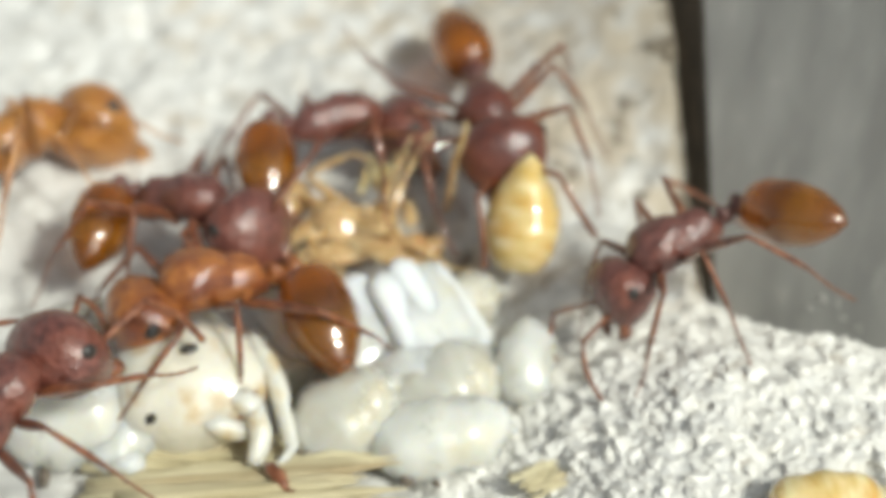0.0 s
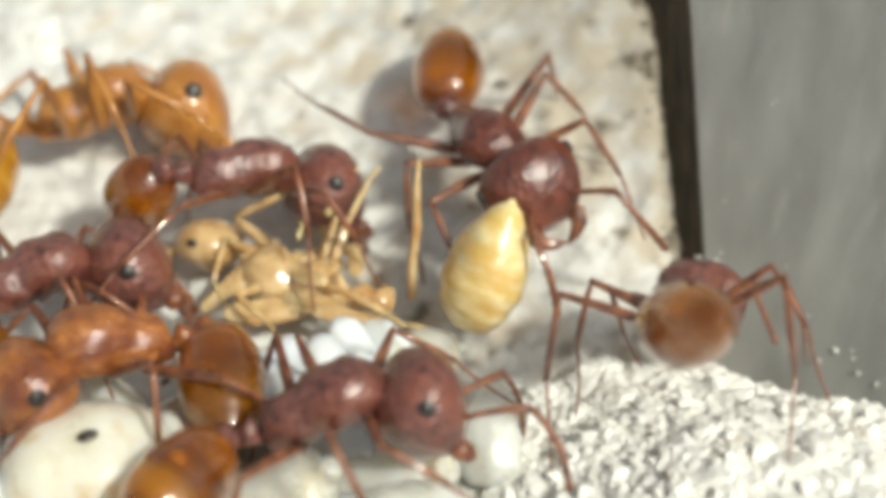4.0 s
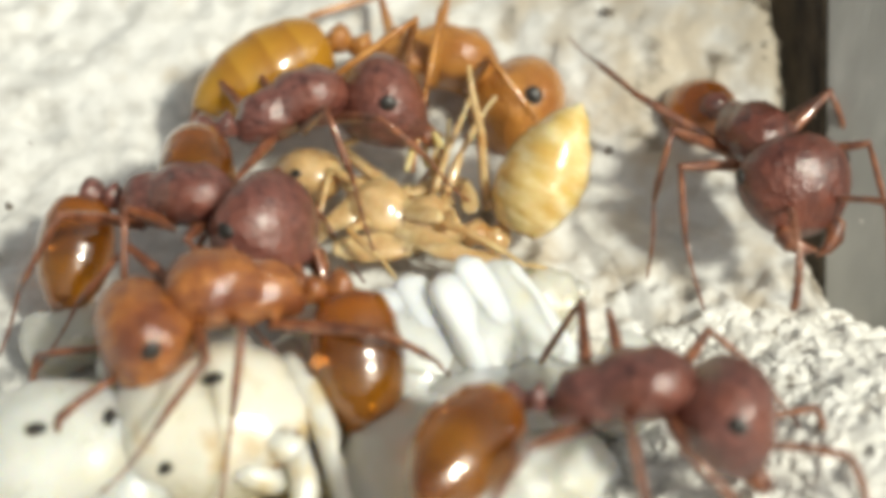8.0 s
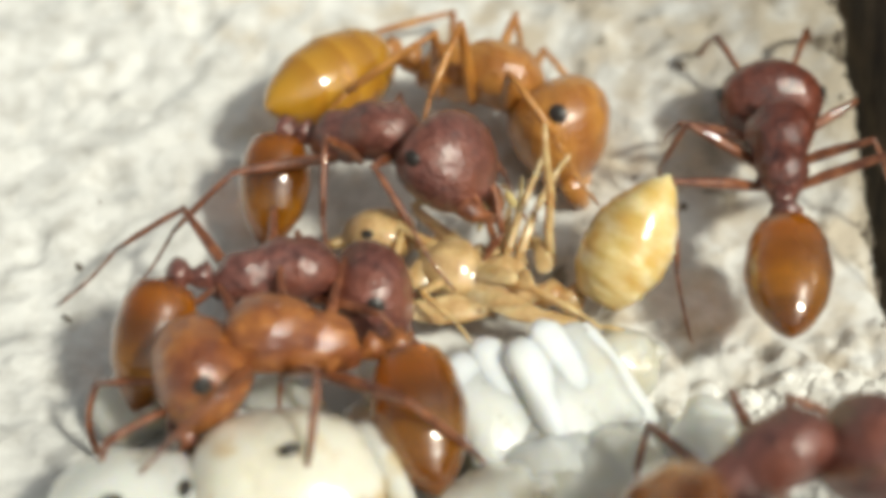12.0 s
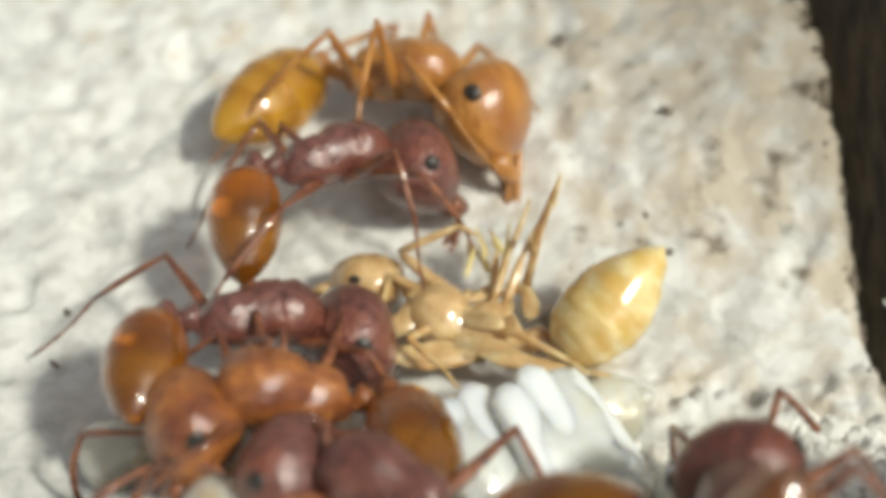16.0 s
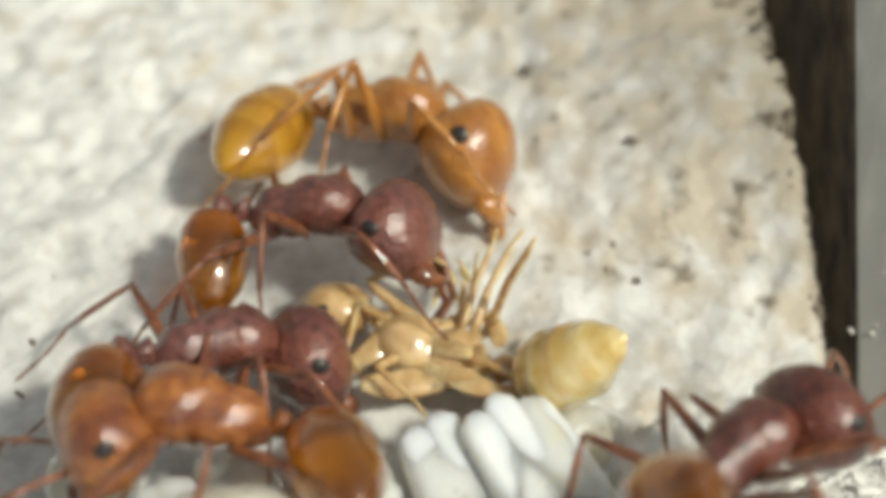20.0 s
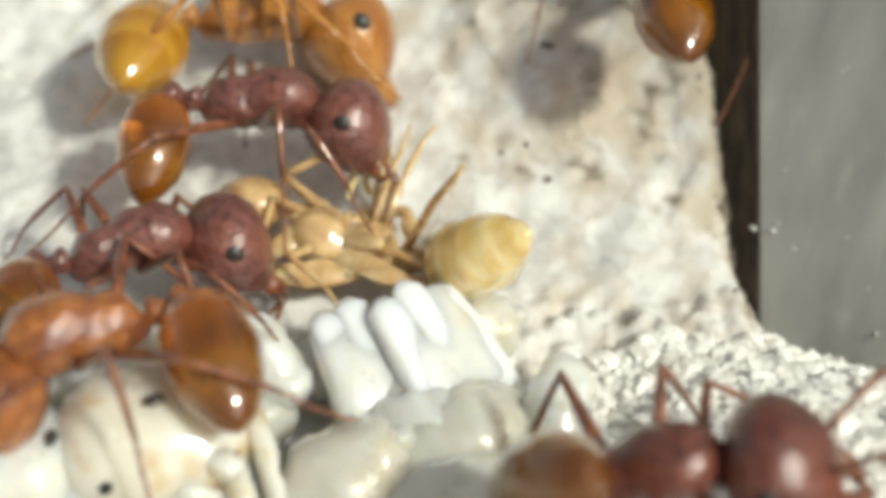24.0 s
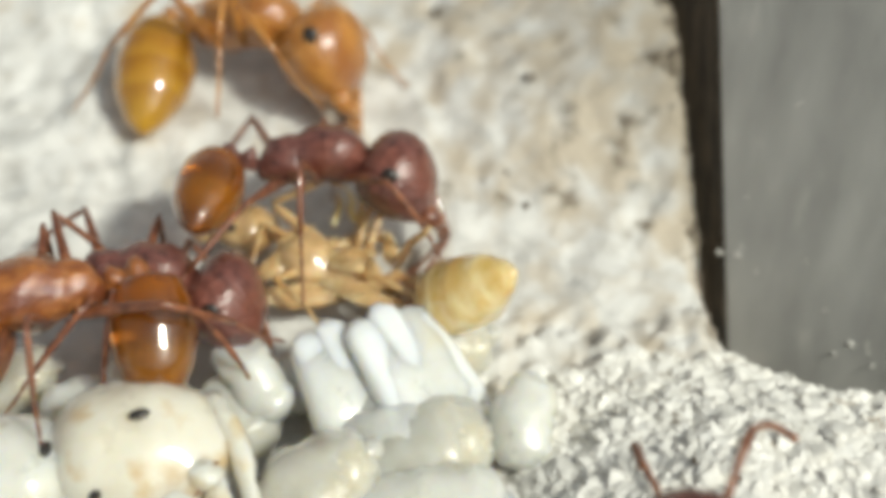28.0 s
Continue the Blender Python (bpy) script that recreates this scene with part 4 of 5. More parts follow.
part("shin", tube([(0.68, 0, 0), (0.9, 0.12, -0.02), (1.15, 0.2, -0.08)], [0.06, 0.07, 0.03], 8), SHELL_LEG, fragment)
tagged(fragment, "broken brown ant leg lying on the straw", "ant leg")
seed = new("seed")
seed.matrix_basis = mm(7.35, -8.55, 1.45, 0, 4, 12)
part("hull", blob(1.0, 0.55, 0.5, 24, 18, 0.7, 0.15, 0.08, 21, 0.03, 3), YELLOW, seed)
part("hilum", blob(0.22, 0.2, 0.18, 14, 10, 0.8, 0.2, 0.03, 4), STRAW, seed, "brown scar at the end", at=mm(0.93, 0, 0.05))
tagged(seed, "plump pale yellow seed lying on the grit", "seed")

def motions():
    """All that moves: ants on their ways, their stepping legs, and the dragged parts of the carcass."""
    ways, tails = {}, {}
    ways['a'] = [
        (0, -4.67, -0.91, 2.2, -12.8, -6.9, -21.9),
        (1, -5.18, -1.13, 2.15, -11.8, -10, -24.8),
        (2, -5.81, -0.88, 2.07, -13.4, 3.1, 20.7),
        (3, -5.75, -1.49, 2.2, -13.6, -0.6, 27),
        (5.5, -5.17, -1.69, 2.24, -12.6, -5, 31.8),
        (6, -5.23, -1.37, 2.32, -13.4, -5.5, 27.8),
        (7, -5.12, -1.42, 2.18, -13.2, 2.5, 21.4),
        (8, -4.87, -1.43, 2.2, -13.9, -12.1, -16.3),
        (9, -4.81, -1.57, 2.12, -10.5, 12.7, 27.2),
        (10, -4.53, -1.64, 2.06, -10.3, 9.1, 20.1),
        (11, -4.41, -1.8, 2.02, -8.6, 5.9, 16.1),
        (12, -4.44, -1.53, 2.04, -9.8, 10.2, 19.2),
        (15, -4.49, -1.65, 2.13, -11.8, 14.2, 30.9),
        (16, -4.47, -1.52, 2.1, -12.1, 13.7, 23.6),
        (17, -4.6, -1.35, 2.06, -10.1, 7.7, 24.4),
        (18, -4.55, -1.39, 2.08, -10, 7.9, 24.6),
        (19, -4.63, -1.56, 2.09, -10.4, 9.9, 26),
        (20, -4.69, -1.49, 2.09, -10.8, 11.2, 28.1),
        (22.5, -4.52, -1.31, 2.08, -10.2, 18.3, 36.8),
        (23, -4.54, -1.35, 2.07, -10.1, 19.9, 38.9),
        (24, -4.63, -1.85, 2.09, -10, 0.7, 28.2),
        (25, -4.68, -1.43, 2.16, -12.2, 11.2, 25.8),
        (26, -4.75, -1.65, 2.03, -11.4, 4.6, 14.4),
        (27, -4.52, -2, 1.97, -10, 5.7, 30.1),
        (28, -4.5, -1.8, 1.96, -11.1, 5.3, 4.2),
    ]
    ways['b'] = [
        (0, -3.55, -3.69, 2.19, 2.6, -9.1, -155.7),
        (1, -3.67, -3.76, 2.42, 5.4, -11.7, -158.6),
        (2, -3.31, -2.45, 2.17, 10.6, -10.6, -176.6),
        (3, -3.8, -3.57, 2.13, 10.5, -13.8, -149.6),
        (5.5, -3.63, -3.26, 2.22, 3.6, -17.5, 197.1),
        (6, -3.69, -3.48, 2.21, 3.8, -18.4, -159.4),
        (7, -3.7, -3.8, 2.26, 6.2, -16.8, -161.7),
        (8, -3.55, -4, 2.36, 6.3, -12.5, -161.9),
        (9, -3.73, -3.7, 2.41, 6.9, -15.6, -170.9),
        (10, -3.65, -3.82, 2.47, 4.7, -16.4, -169.2),
        (11, -3.78, -3.46, 2.23, 5.4, -19.4, -159.5),
        (12, -3.88, -3.41, 2.24, 9.7, -16, -168.8),
        (15, -3.75, -3.71, 2.43, 8.3, -17, -170.4),
        (16, -3.79, -3.57, 2.26, 7.6, -18.2, -166.2),
        (17, -3.84, -3.66, 2.27, 8.1, -19.8, -163.4),
        (18, -3.87, -3.62, 2.24, 7, -26.5, -161.4),
        (19, -4.34, -3.72, 2.24, 12.3, -25.1, -163.5),
        (20, -4.55, -3.49, 2.37, 9.3, -19.3, 187.9),
        (22.5, -4.46, -3.03, 2.32, 9.3, -20.9, 184.3),
        (23, -4.4, -3.09, 2.29, 11.1, -21.7, 179.8),
        (24, -4.94, -4.68, 2.57, 11.5, 1.6, 201.4),
        (25, -5.34, -4.32, 2.61, 10.3, 1.4, -156.4),
        (26, -5.47, -3.99, 2.73, 9.2, -3.3, -165),
        (27, -5.44, -3.36, 2.62, 8.2, -7.5, -174.1),
        (28, -5.67, -3.32, 2.7, 8.6, -0.6, -160.6),
    ]
    ways['c'] = [
        (0, -1.75, 1.74, 2.55, -17.1, 11.2, 31.7),
        (1, -2.06, 0.2, 2.43, -16.6, -9.1, 34.2),
        (2, -1.88, 0.72, 2.47, -12.8, -9.7, 53.3),
        (3, -2.18, 1.05, 2.44, -17.8, 14.5, 40.4),
        (5.5, -2.06, 1.23, 2.68, -17.9, 12.3, 19.2),
        (6, -2.05, 1.04, 2.68, -17.3, 10, 24.7),
        (7, -2.73, 1.79, 2.52, -16.1, 1.6, 30.3),
        (8, -3.17, 0.85, 2.54, -16.9, -5, 26.7),
        (9, -3.36, 1.4, 2.58, -17.8, -5.1, 28.1),
        (10, -3.23, 1.37, 2.64, -17.9, 1.2, 14),
        (11, -3.27, 1.25, 2.7, -15.3, -9.6, -22),
        (12, -3.18, 1.61, 2.7, -17.2, -12.2, -19.8),
        (15, -4.19, 3, 2.87, -15.2, 6.8, 38),
        (16, -3.54, 2.22, 2.81, -16.9, 8.6, 32.3),
        (17, -3.88, 1.96, 2.71, -17.6, -12.8, -7.9),
        (18, -3.4, 1.88, 2.74, -17.9, -12.4, -21.1),
        (19, -3.61, 1.94, 2.74, -17.6, -17.7, -23.8),
        (20, -3.44, 1.77, 2.62, -17.9, -9.1, -8.8),
        (22.5, -2.58, 2.01, 2.85, -17.1, -0.2, 10.9),
        (23, -2.62, 1.53, 2.77, -17.7, 4.1, 4),
        (24, -2.76, 1.62, 2.79, -17.6, 2.4, 4.7),
        (25, -2.5, 1.47, 2.55, -18.1, 4.3, -11.2),
        (26, -2.63, 0.94, 2.82, -17.7, 4.2, 4.1),
        (27, -1.91, 1.29, 2.7, -18, 2.4, 2.4),
        (28, -1.55, 1.01, 2.66, -18, -0.2, 6.3),
    ]
    ways['d'] = [
        (0, -8.88, 1.9, 1.91, -19.5, -6.9, 50.3),
        (1, -9.46, 2.33, 2.04, -22.4, -6.8, 29.3),
        (2, -7.4, 3.19, 2.25, -21.5, -8.4, 40.9),
        (3, -6.6, 3.38, 2.33, -23.2, -9, 20.5),
        (3.5, -6.08, 3.76, 2.55, -22.6, -8.3, 25.2),
        (5.5, -2.72, 3.15, 2.22, -23.7, 5.5, 2.4),
        (6, -1.62, 2.97, 2.28, -23.6, 8.8, -2.7),
        (7, -1.6, 3.01, 2.24, -23.7, 4.5, -0.7),
        (8, -0.75, 3.41, 2, -22.8, 7.2, -3.1),
        (9, -0.98, 3.42, 2.17, -22.4, 1, -7.4),
        (10, -1.21, 3.8, 2.38, -22.2, -1.4, -14.2),
        (11, -1.3, 3.81, 2.33, -22.3, -2.2, -16),
        (12, -1.22, 4, 2.51, -22.2, 0.4, -19.4),
        (15, -2.45, 5.41, 2.7, -20.9, -6.9, -16.9),
        (16, -2.49, 5.46, 2.73, -21.8, -9, -19),
        (17, -2.35, 5.41, 2.71, -21.6, -9.7, -23),
        (18, -2.05, 4.91, 2.72, -21.7, -10.8, -26.4),
        (19, -2.01, 5.04, 2.72, -21.4, -7.6, -24.2),
        (20, -2.16, 5.07, 2.74, -21.4, -7.7, -18.3),
        (22.5, -1.9, 5.03, 2.81, -22.7, -1.2, -3.7),
        (23, -2.45, 4.72, 2.73, -23, -1, 3.7),
        (24, -3.03, 4.91, 2.81, -22.9, -2.1, 7.7),
        (25, -3.21, 5.32, 2.8, -22.8, 2.4, -8.6),
        (26, -3.39, 5.75, 2.76, -22.9, 0.5, -1.7),
        (27, -3.41, 4.76, 2.7, -23, -1.4, 5.1),
        (28, -3.32, 5.74, 3.01, -21.8, -10.2, -14.7),
    ]
    ways['e'] = [
        (0, 1.55, 2.13, 2.75, 13.5, -4.8, -80.1),
        (1, 1.55, 2.34, 2.63, 17.1, -22.2, -68.2),
        (2, 1.9, 2.76, 2.73, 19.2, -24.1, -67.5),
        (3, 1.98, 2.3, 2.78, 19.6, -20.6, -70.9),
        (5.5, 3.28, 1.52, 2.5, 15.2, 5.9, -50),
        (6, 3.6, 1.04, 2.35, 10.7, -3.1, -50),
        (6.5, 4.12, 0.37, 2.16, 3.3, -21.6, -77.5),
        (7, 4.84, 1.05, 2.2, 2.4, -21.9, -85.7),
        (7.5, 4.6, 0.75, 2.17, 2.7, -20, -78.7),
        (8, 4.89, 0.75, 2.18, 2.2, -17.8, -74.9),
        (8.5, 4.43, 0.22, 2.1, 3.7, -31.3, -73.9),
        (8.8, 4.41, -0.3, 2.01, 2.2, -30.2, -86.3),
        (9, 3, -2.19, 1.73, 8.1, -15.4, -90.4),
        (9.2, 4.55, -1.15, 1.89, 2.4, -22, -97),
        (9.5, 5.6, -0.84, 1.95, 2.9, -22, -112),
        (10, 5.68, -2.47, 2.17, 4, -18, -122),
        (10.5, 7.68, -3.87, 2.94, 3, -8, -125),
        (11, 9.68, -5.77, 3.19, 0, 0, -110),
        (11.5, 10.88, -6.87, 3.2, 0, 0, -85),
        (28, 13.63, -8.34, 3.2, 0, 0, -30.6),
    ]
    ways['f'] = [
        (0, 5.26, -2.74, 2.58, 14.1, 15.6, -155.9),
        (0.5, 4.12, -4.21, 2.63, -3, 23, -175.8),
        (1, 3.16, -3.71, 1.89, -15.7, -4.2, -165.2),
        (1.5, 1.45, -5.14, 2.11, -6.5, -7.8, 198.1),
        (2, 0.48, -6.47, 2.47, 4.9, -4.4, 189.6),
        (2.5, 2.14, -7.29, 2.75, -11.2, 10.6, 126.3),
        (3, 3.07, -5.18, 2.38, -24.5, 11.5, 84),
        (3.5, 4.52, -3.04, 2.53, -20.1, 18.8, 78.5),
        (5.5, 8.07, -4.87, 3.28, 0.4, 10, 25.9),
        (6, 10.38, -6.23, 3.35, 0.1, 0, 18.9),
        (6.5, 12.01, -7.67, 3.35, 0, 0, 17.1),
        (28, 14.49, -8.04, 3.35, 0, 0, 16.9),
    ]
    ways['g'] = [
        (0, -6.42, -8.25, 2.85, -6.1, -29.4, 60),
        (0.5, -6.95, -7.5, 2.8, -6, -28.5, 45),
        (1, -7.1, -6.95, 2.74, -5.7, -27.7, 32),
        (1.6, -5.55, -7.03, 3.5, -3.7, -25, 38.2),
        (2, -3.27, -7.54, 4.54, -3, -24.3, 46.3),
        (2.2, -1.75, -6.39, 3.5, -16.8, -23, 17),
        (2.5, -0.48, -6.54, 2.81, -22.3, -24.6, 4.8),
        (3, -0.49, -5.81, 2.24, -18, -16.9, 10.1),
        (3.5, -0.66, -4.94, 2.09, -10.3, -19.9, 14.3),
        (5.5, 2.36, -5.8, 2.63, -11.3, -19.9, -9.6),
        (6, 1.7, -5.92, 2.57, -13.3, -9.8, -4.2),
        (6.5, 1.88, -5.83, 2.35, -12.3, -12.9, -2.7),
        (7, 2.02, -5.67, 2.12, -8.1, -17.8, -12.1),
        (7.5, 1.85, -5.66, 2.12, -11.3, -14.6, -6.9),
        (8, 2.05, -5.84, 2.2, -12, -14.4, -4),
        (8.5, 2.86, -6.03, 2.42, -13.2, -23.3, 4.7),
        (9, 2.64, -5.33, 2.18, -10.7, -33, -16.4),
        (9.5, 1.87, -4.69, 1.88, -9.8, -28.1, -24.5),
        (10, 2.86, -5.52, 2.29, -7.2, -33.5, -24.8),
        (11, 3.03, -4.23, 2.2, -4.9, -36.9, -25.1),
        (11.5, 2.91, -4.75, 2.2, -4.8, -35.6, -28.8),
        (12, 2.76, -6.2, 2.48, -24.2, -23.5, 17.7),
        (12.5, 2.01, -6.5, 2.27, -21.7, -18.8, 4.5),
        (14.5, 2.35, -8.14, 2.54, -14.9, -19.2, -1.7),
        (16, 2.27, -10.56, 2.57, -12.5, -17.2, 1.5),
        (28, 4.57, -14.48, 3.42, -12.8, -16.6, 2.3),
    ]
    ways['h'] = [
        (0, 16.86, -8.97, 3.15, 0, 0, 77.6),
        (10.5, 10.33, -4.52, 3.04, -4.5, 33.5, 57.9),
        (11, 6.94, -2.93, 2.39, -1.2, 26.8, 77.9),
        (11.5, 4.59, -1.32, 1.91, -1.6, 7.3, 92.3),
        (12, 4.06, 1.63, 2.4, -3.5, -11.6, 88.1),
        (12.5, 3.63, 3.16, 3.11, -5.7, -14.7, 80.1),
        (14.5, 3.68, 9.46, 5.37, -12.6, -2.9, 77.9),
        (28, 7.04, 14.15, 6.98, 1.5, -15.6, 84.6),
    ]
    ways['i'] = [
        (0, -2.95, -13.25, 3, 0, 0, 154),
        (14, -2.29, -8.94, 2.97, 2.7, 1.2, 149.9),
        (14.5, -2.67, -7.4, 2.81, 9.8, 2.6, 150),
        (15, -3.14, -6.22, 2.58, 14.2, -0.4, 149.3),
        (15.5, -2.56, -5.74, 2.39, 15.4, -2, 154.4),
        (16, -2.16, -5.57, 2.3, 15.1, -0.6, 150.9),
        (16.5, -0.88, -7.07, 2.7, 10.6, 9.7, 140.1),
        (18, -0.42, -10.29, 3, 0.4, 0.3, 149.7),
        (28, 1.93, -13.62, 3.02, -3.3, 1.5, 151.5),
    ]
    ways['j'] = [
        (0, 5.28, -17.49, 3.04, -13.1, -0.3, 88.9),
        (13, 2.47, -11.38, 2.02, -13.7, -0.2, 89),
        (15, 2.91, -7.88, 2.12, -19.3, 3.3, 87.6),
        (16, 2.58, -6.77, 2.77, -22.5, 5.4, 87.8),
        (16.5, 0.35, -6.26, 2.52, -0.2, 7, 122.3),
        (17, 0.83, -6.32, 2.62, -5.3, 6.5, 104.8),
        (17.5, -0.41, -5.06, 2.23, -4.6, -9, 87.3),
        (18, -0.57, -4.58, 2.28, -0.2, -10.1, 76.1),
        (18.5, -0.07, -5.18, 2.33, -4.1, -10.3, 58),
        (19, 0.13, -5.14, 2.42, -2, -15.1, 43.2),
        (19.5, 1.32, -5.2, 2.57, -5.3, -13.9, 38.7),
        (20, 3.23, -4.63, 2.59, -17.1, -8.8, 41.1),
        (20.5, 3.78, -3.51, 2.18, -20.7, 7.2, 70.7),
        (22.5, 3.85, 0.68, 2.1, -0.5, -8.7, 92.2),
        (23, 4.34, 1.9, 2.47, 0.1, -20.2, 82.2),
        (23.5, 4.53, 3.33, 3.25, 3.8, -22.2, 69.8),
        (24, 5.23, 5.43, 4.43, 2.4, -7.9, 71),
        (28, 7.04, 14.15, 6.98, 1.9, -15.5, 83.1),
    ]
    ways['k'] = [
        (0, 13.32, -11.41, 3.15, 0, 0, 146.1),
        (16, 8.37, -6.4, 3.15, 0, 0.3, 153.6),
        (17, 5.18, -5.47, 2.89, -14.2, 16, 125.9),
        (17.5, 4.92, -5.54, 2.85, -19.4, 9.2, 99.5),
        (18, 3.83, -4.75, 2.36, -25.2, 12.8, 99.6),
        (18.5, 4.1, -5.71, 2.57, -23.5, 11.4, 102.8),
        (19, 5.77, -7.5, 3.13, -5.1, 4, 112.9),
        (19.5, 8.38, -8.08, 3.15, 0, 0.1, 128.1),
        (28, 11.79, -12.41, 3.15, 0, 0, 119.9),
    ]
    ways['l'] = [
        (0, 6, -16.85, 3.15, -0.1, -0.1, 1.6),
        (20.5, 4.13, -9.74, 2.38, 5, -32.9, -65.7),
        (22, 5.1, -7.19, 2.74, 2.4, -29.7, -63.1),
        (23, 5.28, -8.18, 2.83, 3.1, -26.5, -63.3),
        (23.5, 4.43, -6.98, 2.56, 5.9, -25.1, -48.7),
        (24, 3.25, -7.06, 2.16, -2, -22.8, -7.3),
        (24.25, 3.28, -7.89, 2.22, -16.9, -14.2, 43.6),
        (24.5, 3.32, -8.54, 2.27, -20.9, -2.9, 75.7),
        (25, 3.67, -9.05, 2.44, -21.6, -2.5, 81.7),
        (25.5, 4.4, -9.88, 2.74, -20.6, -0.9, 87.1),
        (26, 4.45, -9.73, 2.76, -20.4, -1.1, 86.5),
        (26.5, 4.51, -10.04, 2.81, -19.6, -2.2, 83.5),
        (27, 4.2, -9.37, 2.71, -20.7, -3.3, 80.1),
        (27.5, 4.06, -9.96, 2.66, -21.1, -3.6, 80.3),
        (28, 4.08, -10.34, 2.66, -20.8, -4.9, 77.4),
    ]
    tails['a'] = [
        (0, 0, -31, 103.3),
        (1, 0, -33.1, 121.3),
        (8, 0, -49.1, 93),
        (9, 0, -32.9, 67.4),
        (10, 0, -28.6, 61.8),
        (11, 0, -27.6, 64.5),
        (12, 0, -53.6, 59),
        (15, 0, -14.5, 59.6),
        (16, 0, -22.7, 66.9),
        (17, 0, -20.2, 65.3),
        (18, 0, -6.2, 61.4),
        (19, 0, -7.7, 58.9),
        (20, 0, -19.5, 55.3),
        (28, 0, 1.6, 95.8),
    ]
    tails['b'] = [
        (0, 0, -25.6, -85.3),
        (1, 0, -33, -77.7),
        (2, 0, -27.5, -85.4),
        (3, 0, -24.1, -97.6),
        (6, 0, -19.2, -100.9),
        (7, 0, -41.2, -82.9),
        (8, 0, -44.3, -86.9),
        (9, 0, -39.5, -73.2),
        (10, 0, -4.4, -84),
        (11, 0, -19.3, -92),
        (12, 0, -29.2, -81.2),
        (15, 0, -8.1, -85.3),
        (16, 0, -4.7, -88.1),
        (17, 0, -1, -91),
        (18, 0, 4, -99.5),
        (19, 0, 3.4, -98.3),
        (20, 0, 6.6, -83.6),
        (23, 0, -25.2, -69.9),
        (24, 0, -24.9, -90.1),
        (25, 0, -23.9, -92.5),
        (26, 0, -25.6, -79.9),
        (27, 0, -21.7, -77.4),
        (28, 0, -45.4, -98.4),
    ]
    tails['c'] = [
        (0, 0, -40.9, 70.6),
        (2.5, 0, -8, -91.6),
        (6, 0, -56.6, -84.1),
        (7, 0, -53.7, -79.5),
        (8, 0, -21.7, 67.9),
        (9, 0, -30.7, 65.8),
        (10, 0, -38.7, 83.7),
        (11, 0, -52.6, 117.7),
        (12, 0, -59.8, 95.7),
        (15, 0, -68.2, 37.5),
        (16, 0, -48.4, 59.1),
        (17, 0, -71.5, 103.2),
        (18, 0, -67.3, 96),
        (19, 0, -67.7, 94.4),
        (20, 0, -47.8, 97.9),
        (23, 0, -47, 79.1),
        (24, 0, -45, 78.9),
        (25, 0, -48.2, 93.7),
        (26, 0, -56, 69.9),
        (27, 0, -43.7, 73.8),
        (28, 0, -20.1, 77.4),
    ]
    tails['d'] = [
        (0, 0, 18, 77.9),
        (6, 0, -37.2, 39.5),
        (7, 0, -28.8, 36),
        (8, 0, -28.8, 28.3),
        (9, 0, -12.8, 58.1),
        (10, 0, -10.2, 58.9),
        (11, 0, -6.1, 64.7),
        (12, 0, -18.6, 65.2),
        (15, 0, -12.7, 78.1),
        (16, 0, -21.5, 73.4),
        (17, 0, -20.7, 78.1),
        (18, 0, -22, 84.1),
        (19, 0, -20.9, 85),
        (20, 0, -18.1, 86.3),
        (23, 0, -19.3, 74.7),
        (24, 0, -17.9, 77.1),
        (25, 0, -37, 96.6),
        (26, 0, -36.1, 97.3),
        (27, 0, -22.5, 99.5),
        (28, 0, -48.7, 98),
    ]
    tails['e'] = [
        (0, 0, 14.8, 5.7),
        (1, 0, 25.8, -31.6),
        (2, 0, 30.4, -28.9),
        (3, 0, 29.4, -24.4),
        (6, 0, -40.5, -59.2),
        (9, 0, -16.6, 14.4),
        (28, 0, -48.3, -33.6),
    ]
    tails['f'] = [
        (0, 0, -5.4, -62.4),
        (1, 0, 15.3, -74.5),
        (2, 0, 7.7, -69.3),
        (3, 0, -5.8, 1.2),
        (5.5, 0, 46.3, 51.4),
        (28, 0, 46.3, 51.4),
    ]
    tails['g'] = [
        (0, 0, 35.5, 44.2),
        (2, 0, 29.4, 27.4),
        (3, 0, 12.8, 53.6),
        (6, 0, 1.5, 60.8),
        (7, 0, -11.5, 66),
        (8, 0, -0.3, 68.7),
        (9, 0, 8.5, 85),
        (11, 0, 24.1, 113.5),
        (28, 0, 24.1, 113.5),
    ]
    tails['h'] = [
        (0, 0, 54.2, -49.1),
        (12, 0, -1.3, -2.9),
        (28, 0, 63.6, -10.2),
    ]
    tails['j'] = [
        (0, 0, 65.2, 84.6),
        (18, 0, 65.2, 84.6),
        (19, 0, 64.8, 89),
        (20, 0, 43.1, 81.6),
        (20.5, 0, 42.3, 35.9),
        (23, 0, -2.1, 21.8),
        (28, 0, 58.4, 17.3),
    ]
    tails['l'] = [
        (0, 0, 42.1, 109.7),
        (23, 0, 7.7, 106.5),
        (24, 0, 34, 136.8),
        (24.2, 0, 54.3, 89.7),
        (24.5, 0, 64.7, 29.4),
        (25, 0, 67.5, 47.4),
        (27, 49, 75.7, 48.1),
        (28, 49, 75.7, 48.1),
    ]
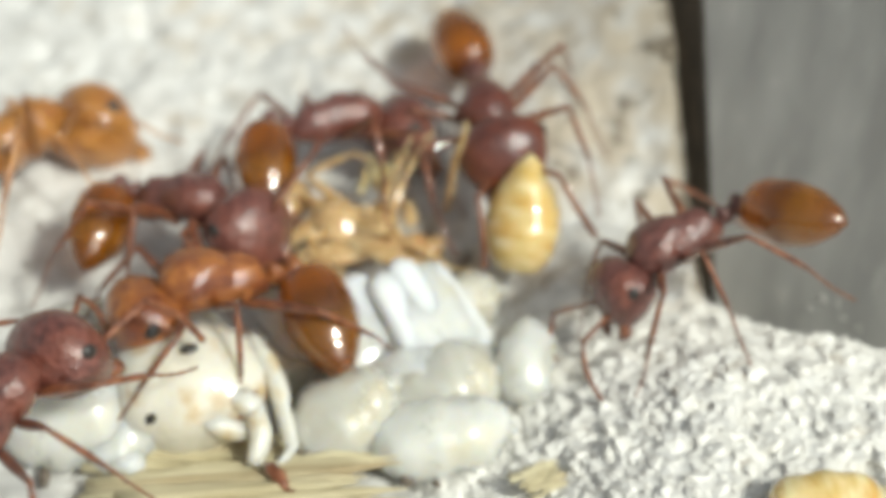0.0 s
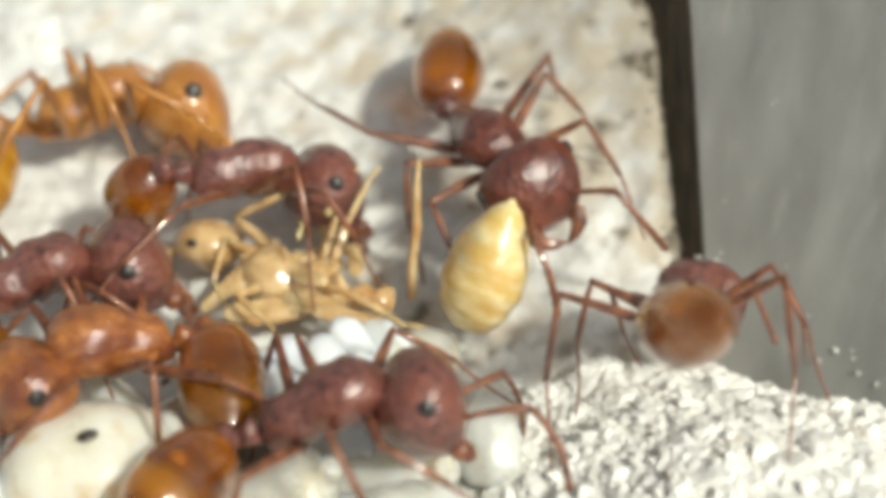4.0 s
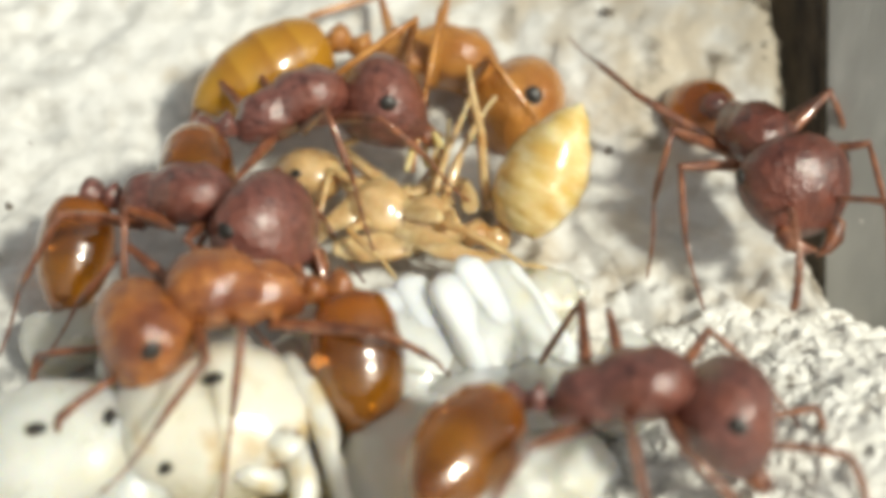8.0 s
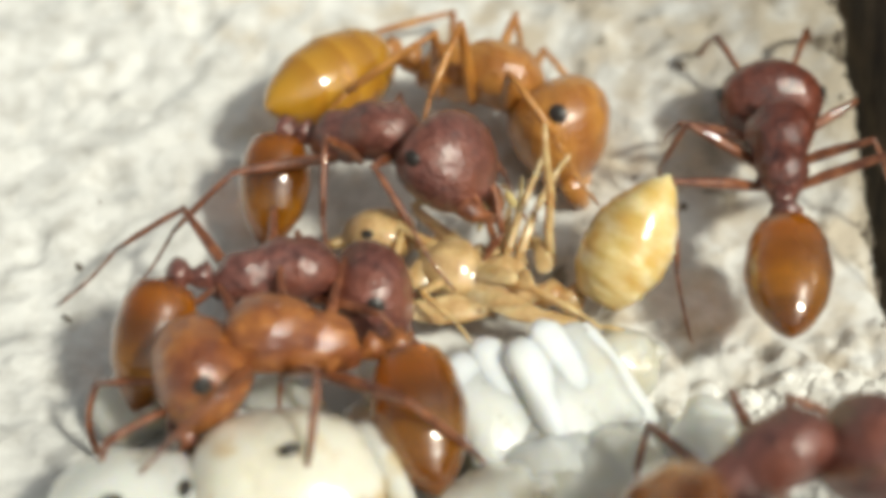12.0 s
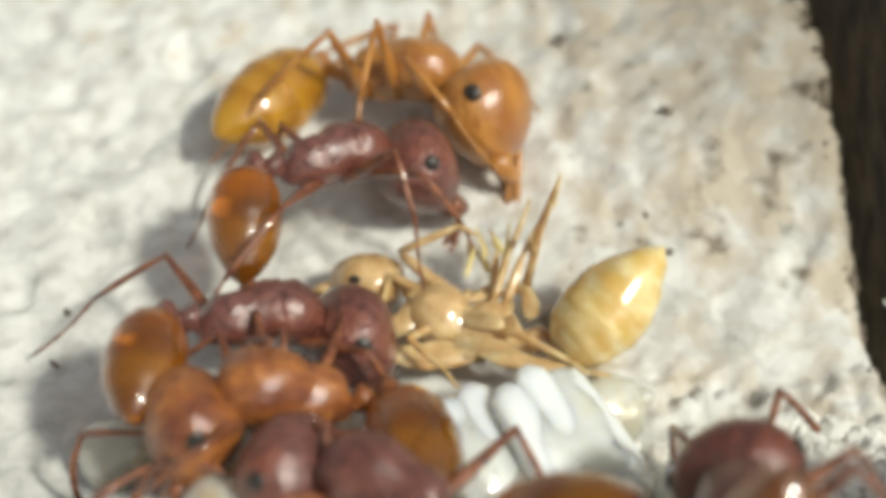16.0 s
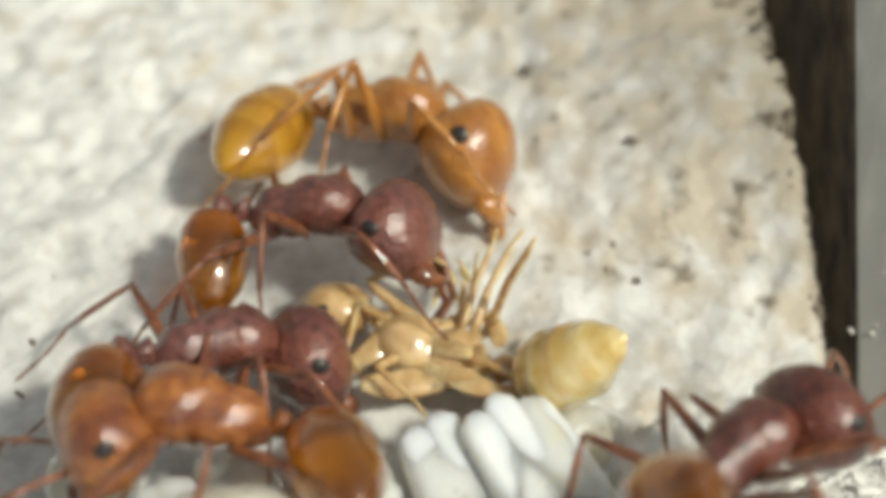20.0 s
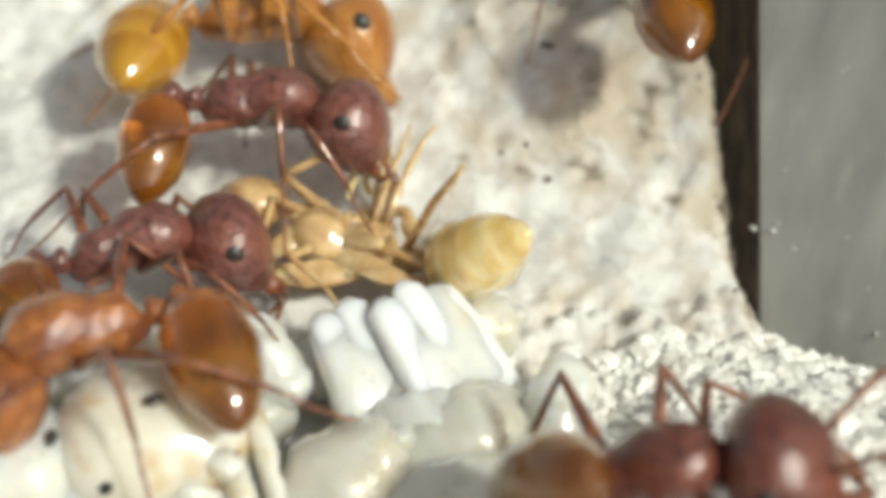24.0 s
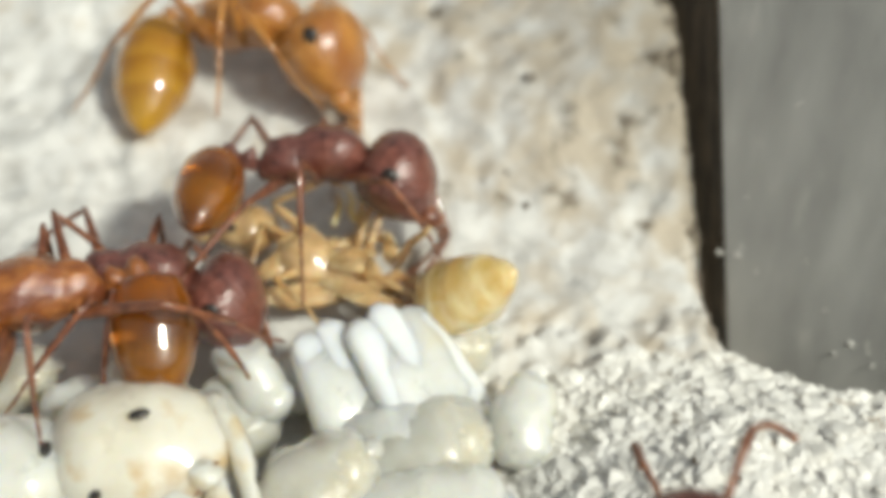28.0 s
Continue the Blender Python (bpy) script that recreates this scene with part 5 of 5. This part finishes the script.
    gaster_rows = [
        (0, 3.38, -1.39, -0.01, 0, -58.1, 78.9),
        (3, 3.16, -1.41, -0.02, 0, -64.3, 40),
        (5.5, 3.09, -1.08, 0.04, 0, -59.7, 39.6),
        (6, 3.15, -1.27, 0, 0, -52.1, 50.3),
        (7, 2.4, -0.84, 0.06, 0, -63.2, 26.9),
        (8, 1.89, -0.47, 0.12, 0, -50.6, 44.7),
        (9, 1.7, -0.62, 0.08, 0, -51, 48.4),
        (10, 1.86, -0.51, 0.11, 0, -50.2, 47.4),
        (11, 1.88, -0.57, 0.1, 0, -49, 41.7),
        (12, 1.99, -0.69, 0.07, 0, -48.8, 42.1),
        (15, 1.55, -0.51, 0.1, 0, -45.5, 36.3),
        (16, 1.69, -0.86, 0.03, 0, -40.8, 28.7),
        (17, 1.49, -0.83, 0.03, 0, -38.4, 19.5),
        (18, 1.58, -1.02, -0.01, 0, -43.2, 18.7),
        (19, 1.52, -1, -0.01, -0, -44.6, -17.6),
        (20, 1.6, -0.91, 0.01, -0, -45, -31.7),
        (22.5, 1.42, -0.81, 0.03, -0, -40.7, -19.9),
        (23, 1.66, -1.03, -0.01, -0, -42.2, -27.6),
        (24, 1.65, -0.84, 0.03, -0, -42.8, -37.7),
        (25, 1.65, -1.03, -0.02, -0, -41.1, -32.6),
        (27, 1.73, -1.16, -0.04, -0, -39.6, -27.4),
        (28, 1.87, -1.17, -0.04, -0, -41.3, -32.6),
    ]
    leg_rows = [
        (0, 1.85, 0.44, 0.3, -0, -74.4, -49.5),
        (3, 2.12, -0.79, 0.06, 0, -58.8, 83),
        (5.5, 2.18, -0.43, 0.13, 0, -85.3, 76.2),
        (6, 2.25, -0.55, 0.11, 0, -84.4, 79),
        (7, 1.58, -0.34, 0.14, 0, -71.1, 97),
        (8, 1.45, -0.02, 0.2, 0, -69.7, 115.9),
        (9, 1.27, 0.01, 0.21, 0, -70.3, 113.4),
        (10, 1.29, -0.01, 0.2, 0, -74.1, 114.1),
        (11, 1.32, 0.06, 0.22, 0, -72.4, 111.9),
        (12, 1.24, 0.05, 0.22, 0, -77.2, 105.4),
        (15, 0.82, 0.3, 0.27, -0, -74.2, -86.1),
        (16, 1.03, 0.58, 0.32, -0, -77.4, -27.6),
        (18, 0.78, -0.06, 0.19, 0, -67.7, 7.5),
        (19, 0.92, -0.03, 0.2, -0, -70.3, -47.5),
        (20, 0.9, 0.2, 0.24, -0, -68.8, -39.3),
        (22.5, 0.95, 0.07, 0.22, -0, -81, -7.7),
        (23, 0.82, 0.54, 0.31, -0, -50.4, -51.4),
        (24, 1.05, -0.32, 0.14, -0, -62.7, -40.4),
        (25, 1.12, -0.11, 0.18, -0, -60, -43.8),
        (27, 1.07, -0.09, 0.19, -0, -55.5, -38.2),
        (28, 1.2, -0.15, 0.17, -0, -50.2, -65.7),
    ]
    for key, rows in ways.items():
        walk(MOVERS[key], [(t, mm(x, y, z, rx, ry, rz)) for t, x, y, z, rx, ry, rz in rows])
        step_legs(MOVERS[key], rows)
    for key, rows in tails.items():
        tail = [o for o in MOVERS[key].children if o.name.split(".")[0] == "gaster"][0]
        walk(tail, [(t, mm(*WAIST, rx, ry, rz)) for t, rx, ry, rz in rows])
    walk(carcass_gaster, [(t, mm(*r)) for t, *r in gaster_rows])
    walk(stiff_leg, [(t, mm(*r)) for t, *r in leg_rows])


def step_legs(thing, rows):
    """Swings each leg fore and aft about its hip while the ant covers ground."""
    legs = [o for o in thing.children if o.name.split(".")[0] == "leg"]
    times, way = [0.0], [0.0]
    for a, b in zip(rows, rows[1:]):
        d = math.dist(a[1:4], b[1:4])
        n = max(1, min(12, round(d / 0.9))) if b[0] - a[0] < 3 else 1
        for i in range(1, n + 1):
            times.append(a[0] + (b[0] - a[0]) * i / n)
            way.append(way[-1] + d / n)
    for i, lg in enumerate(legs):
        base = lg.matrix_basis.copy()
        keyed = []
        for t, w in zip(times, way):
            ph = w * 1.9 + math.pi * ((i // 2 + i) % 2)
            turn = pose(0, 0, 0, 0, 0, 13 * math.sin(ph) * (1 if i % 2 == 0 else -1))
            m = turn @ base
            m.translation = base.translation
            keyed.append((t, m))
        walk(lg, keyed)

motions()
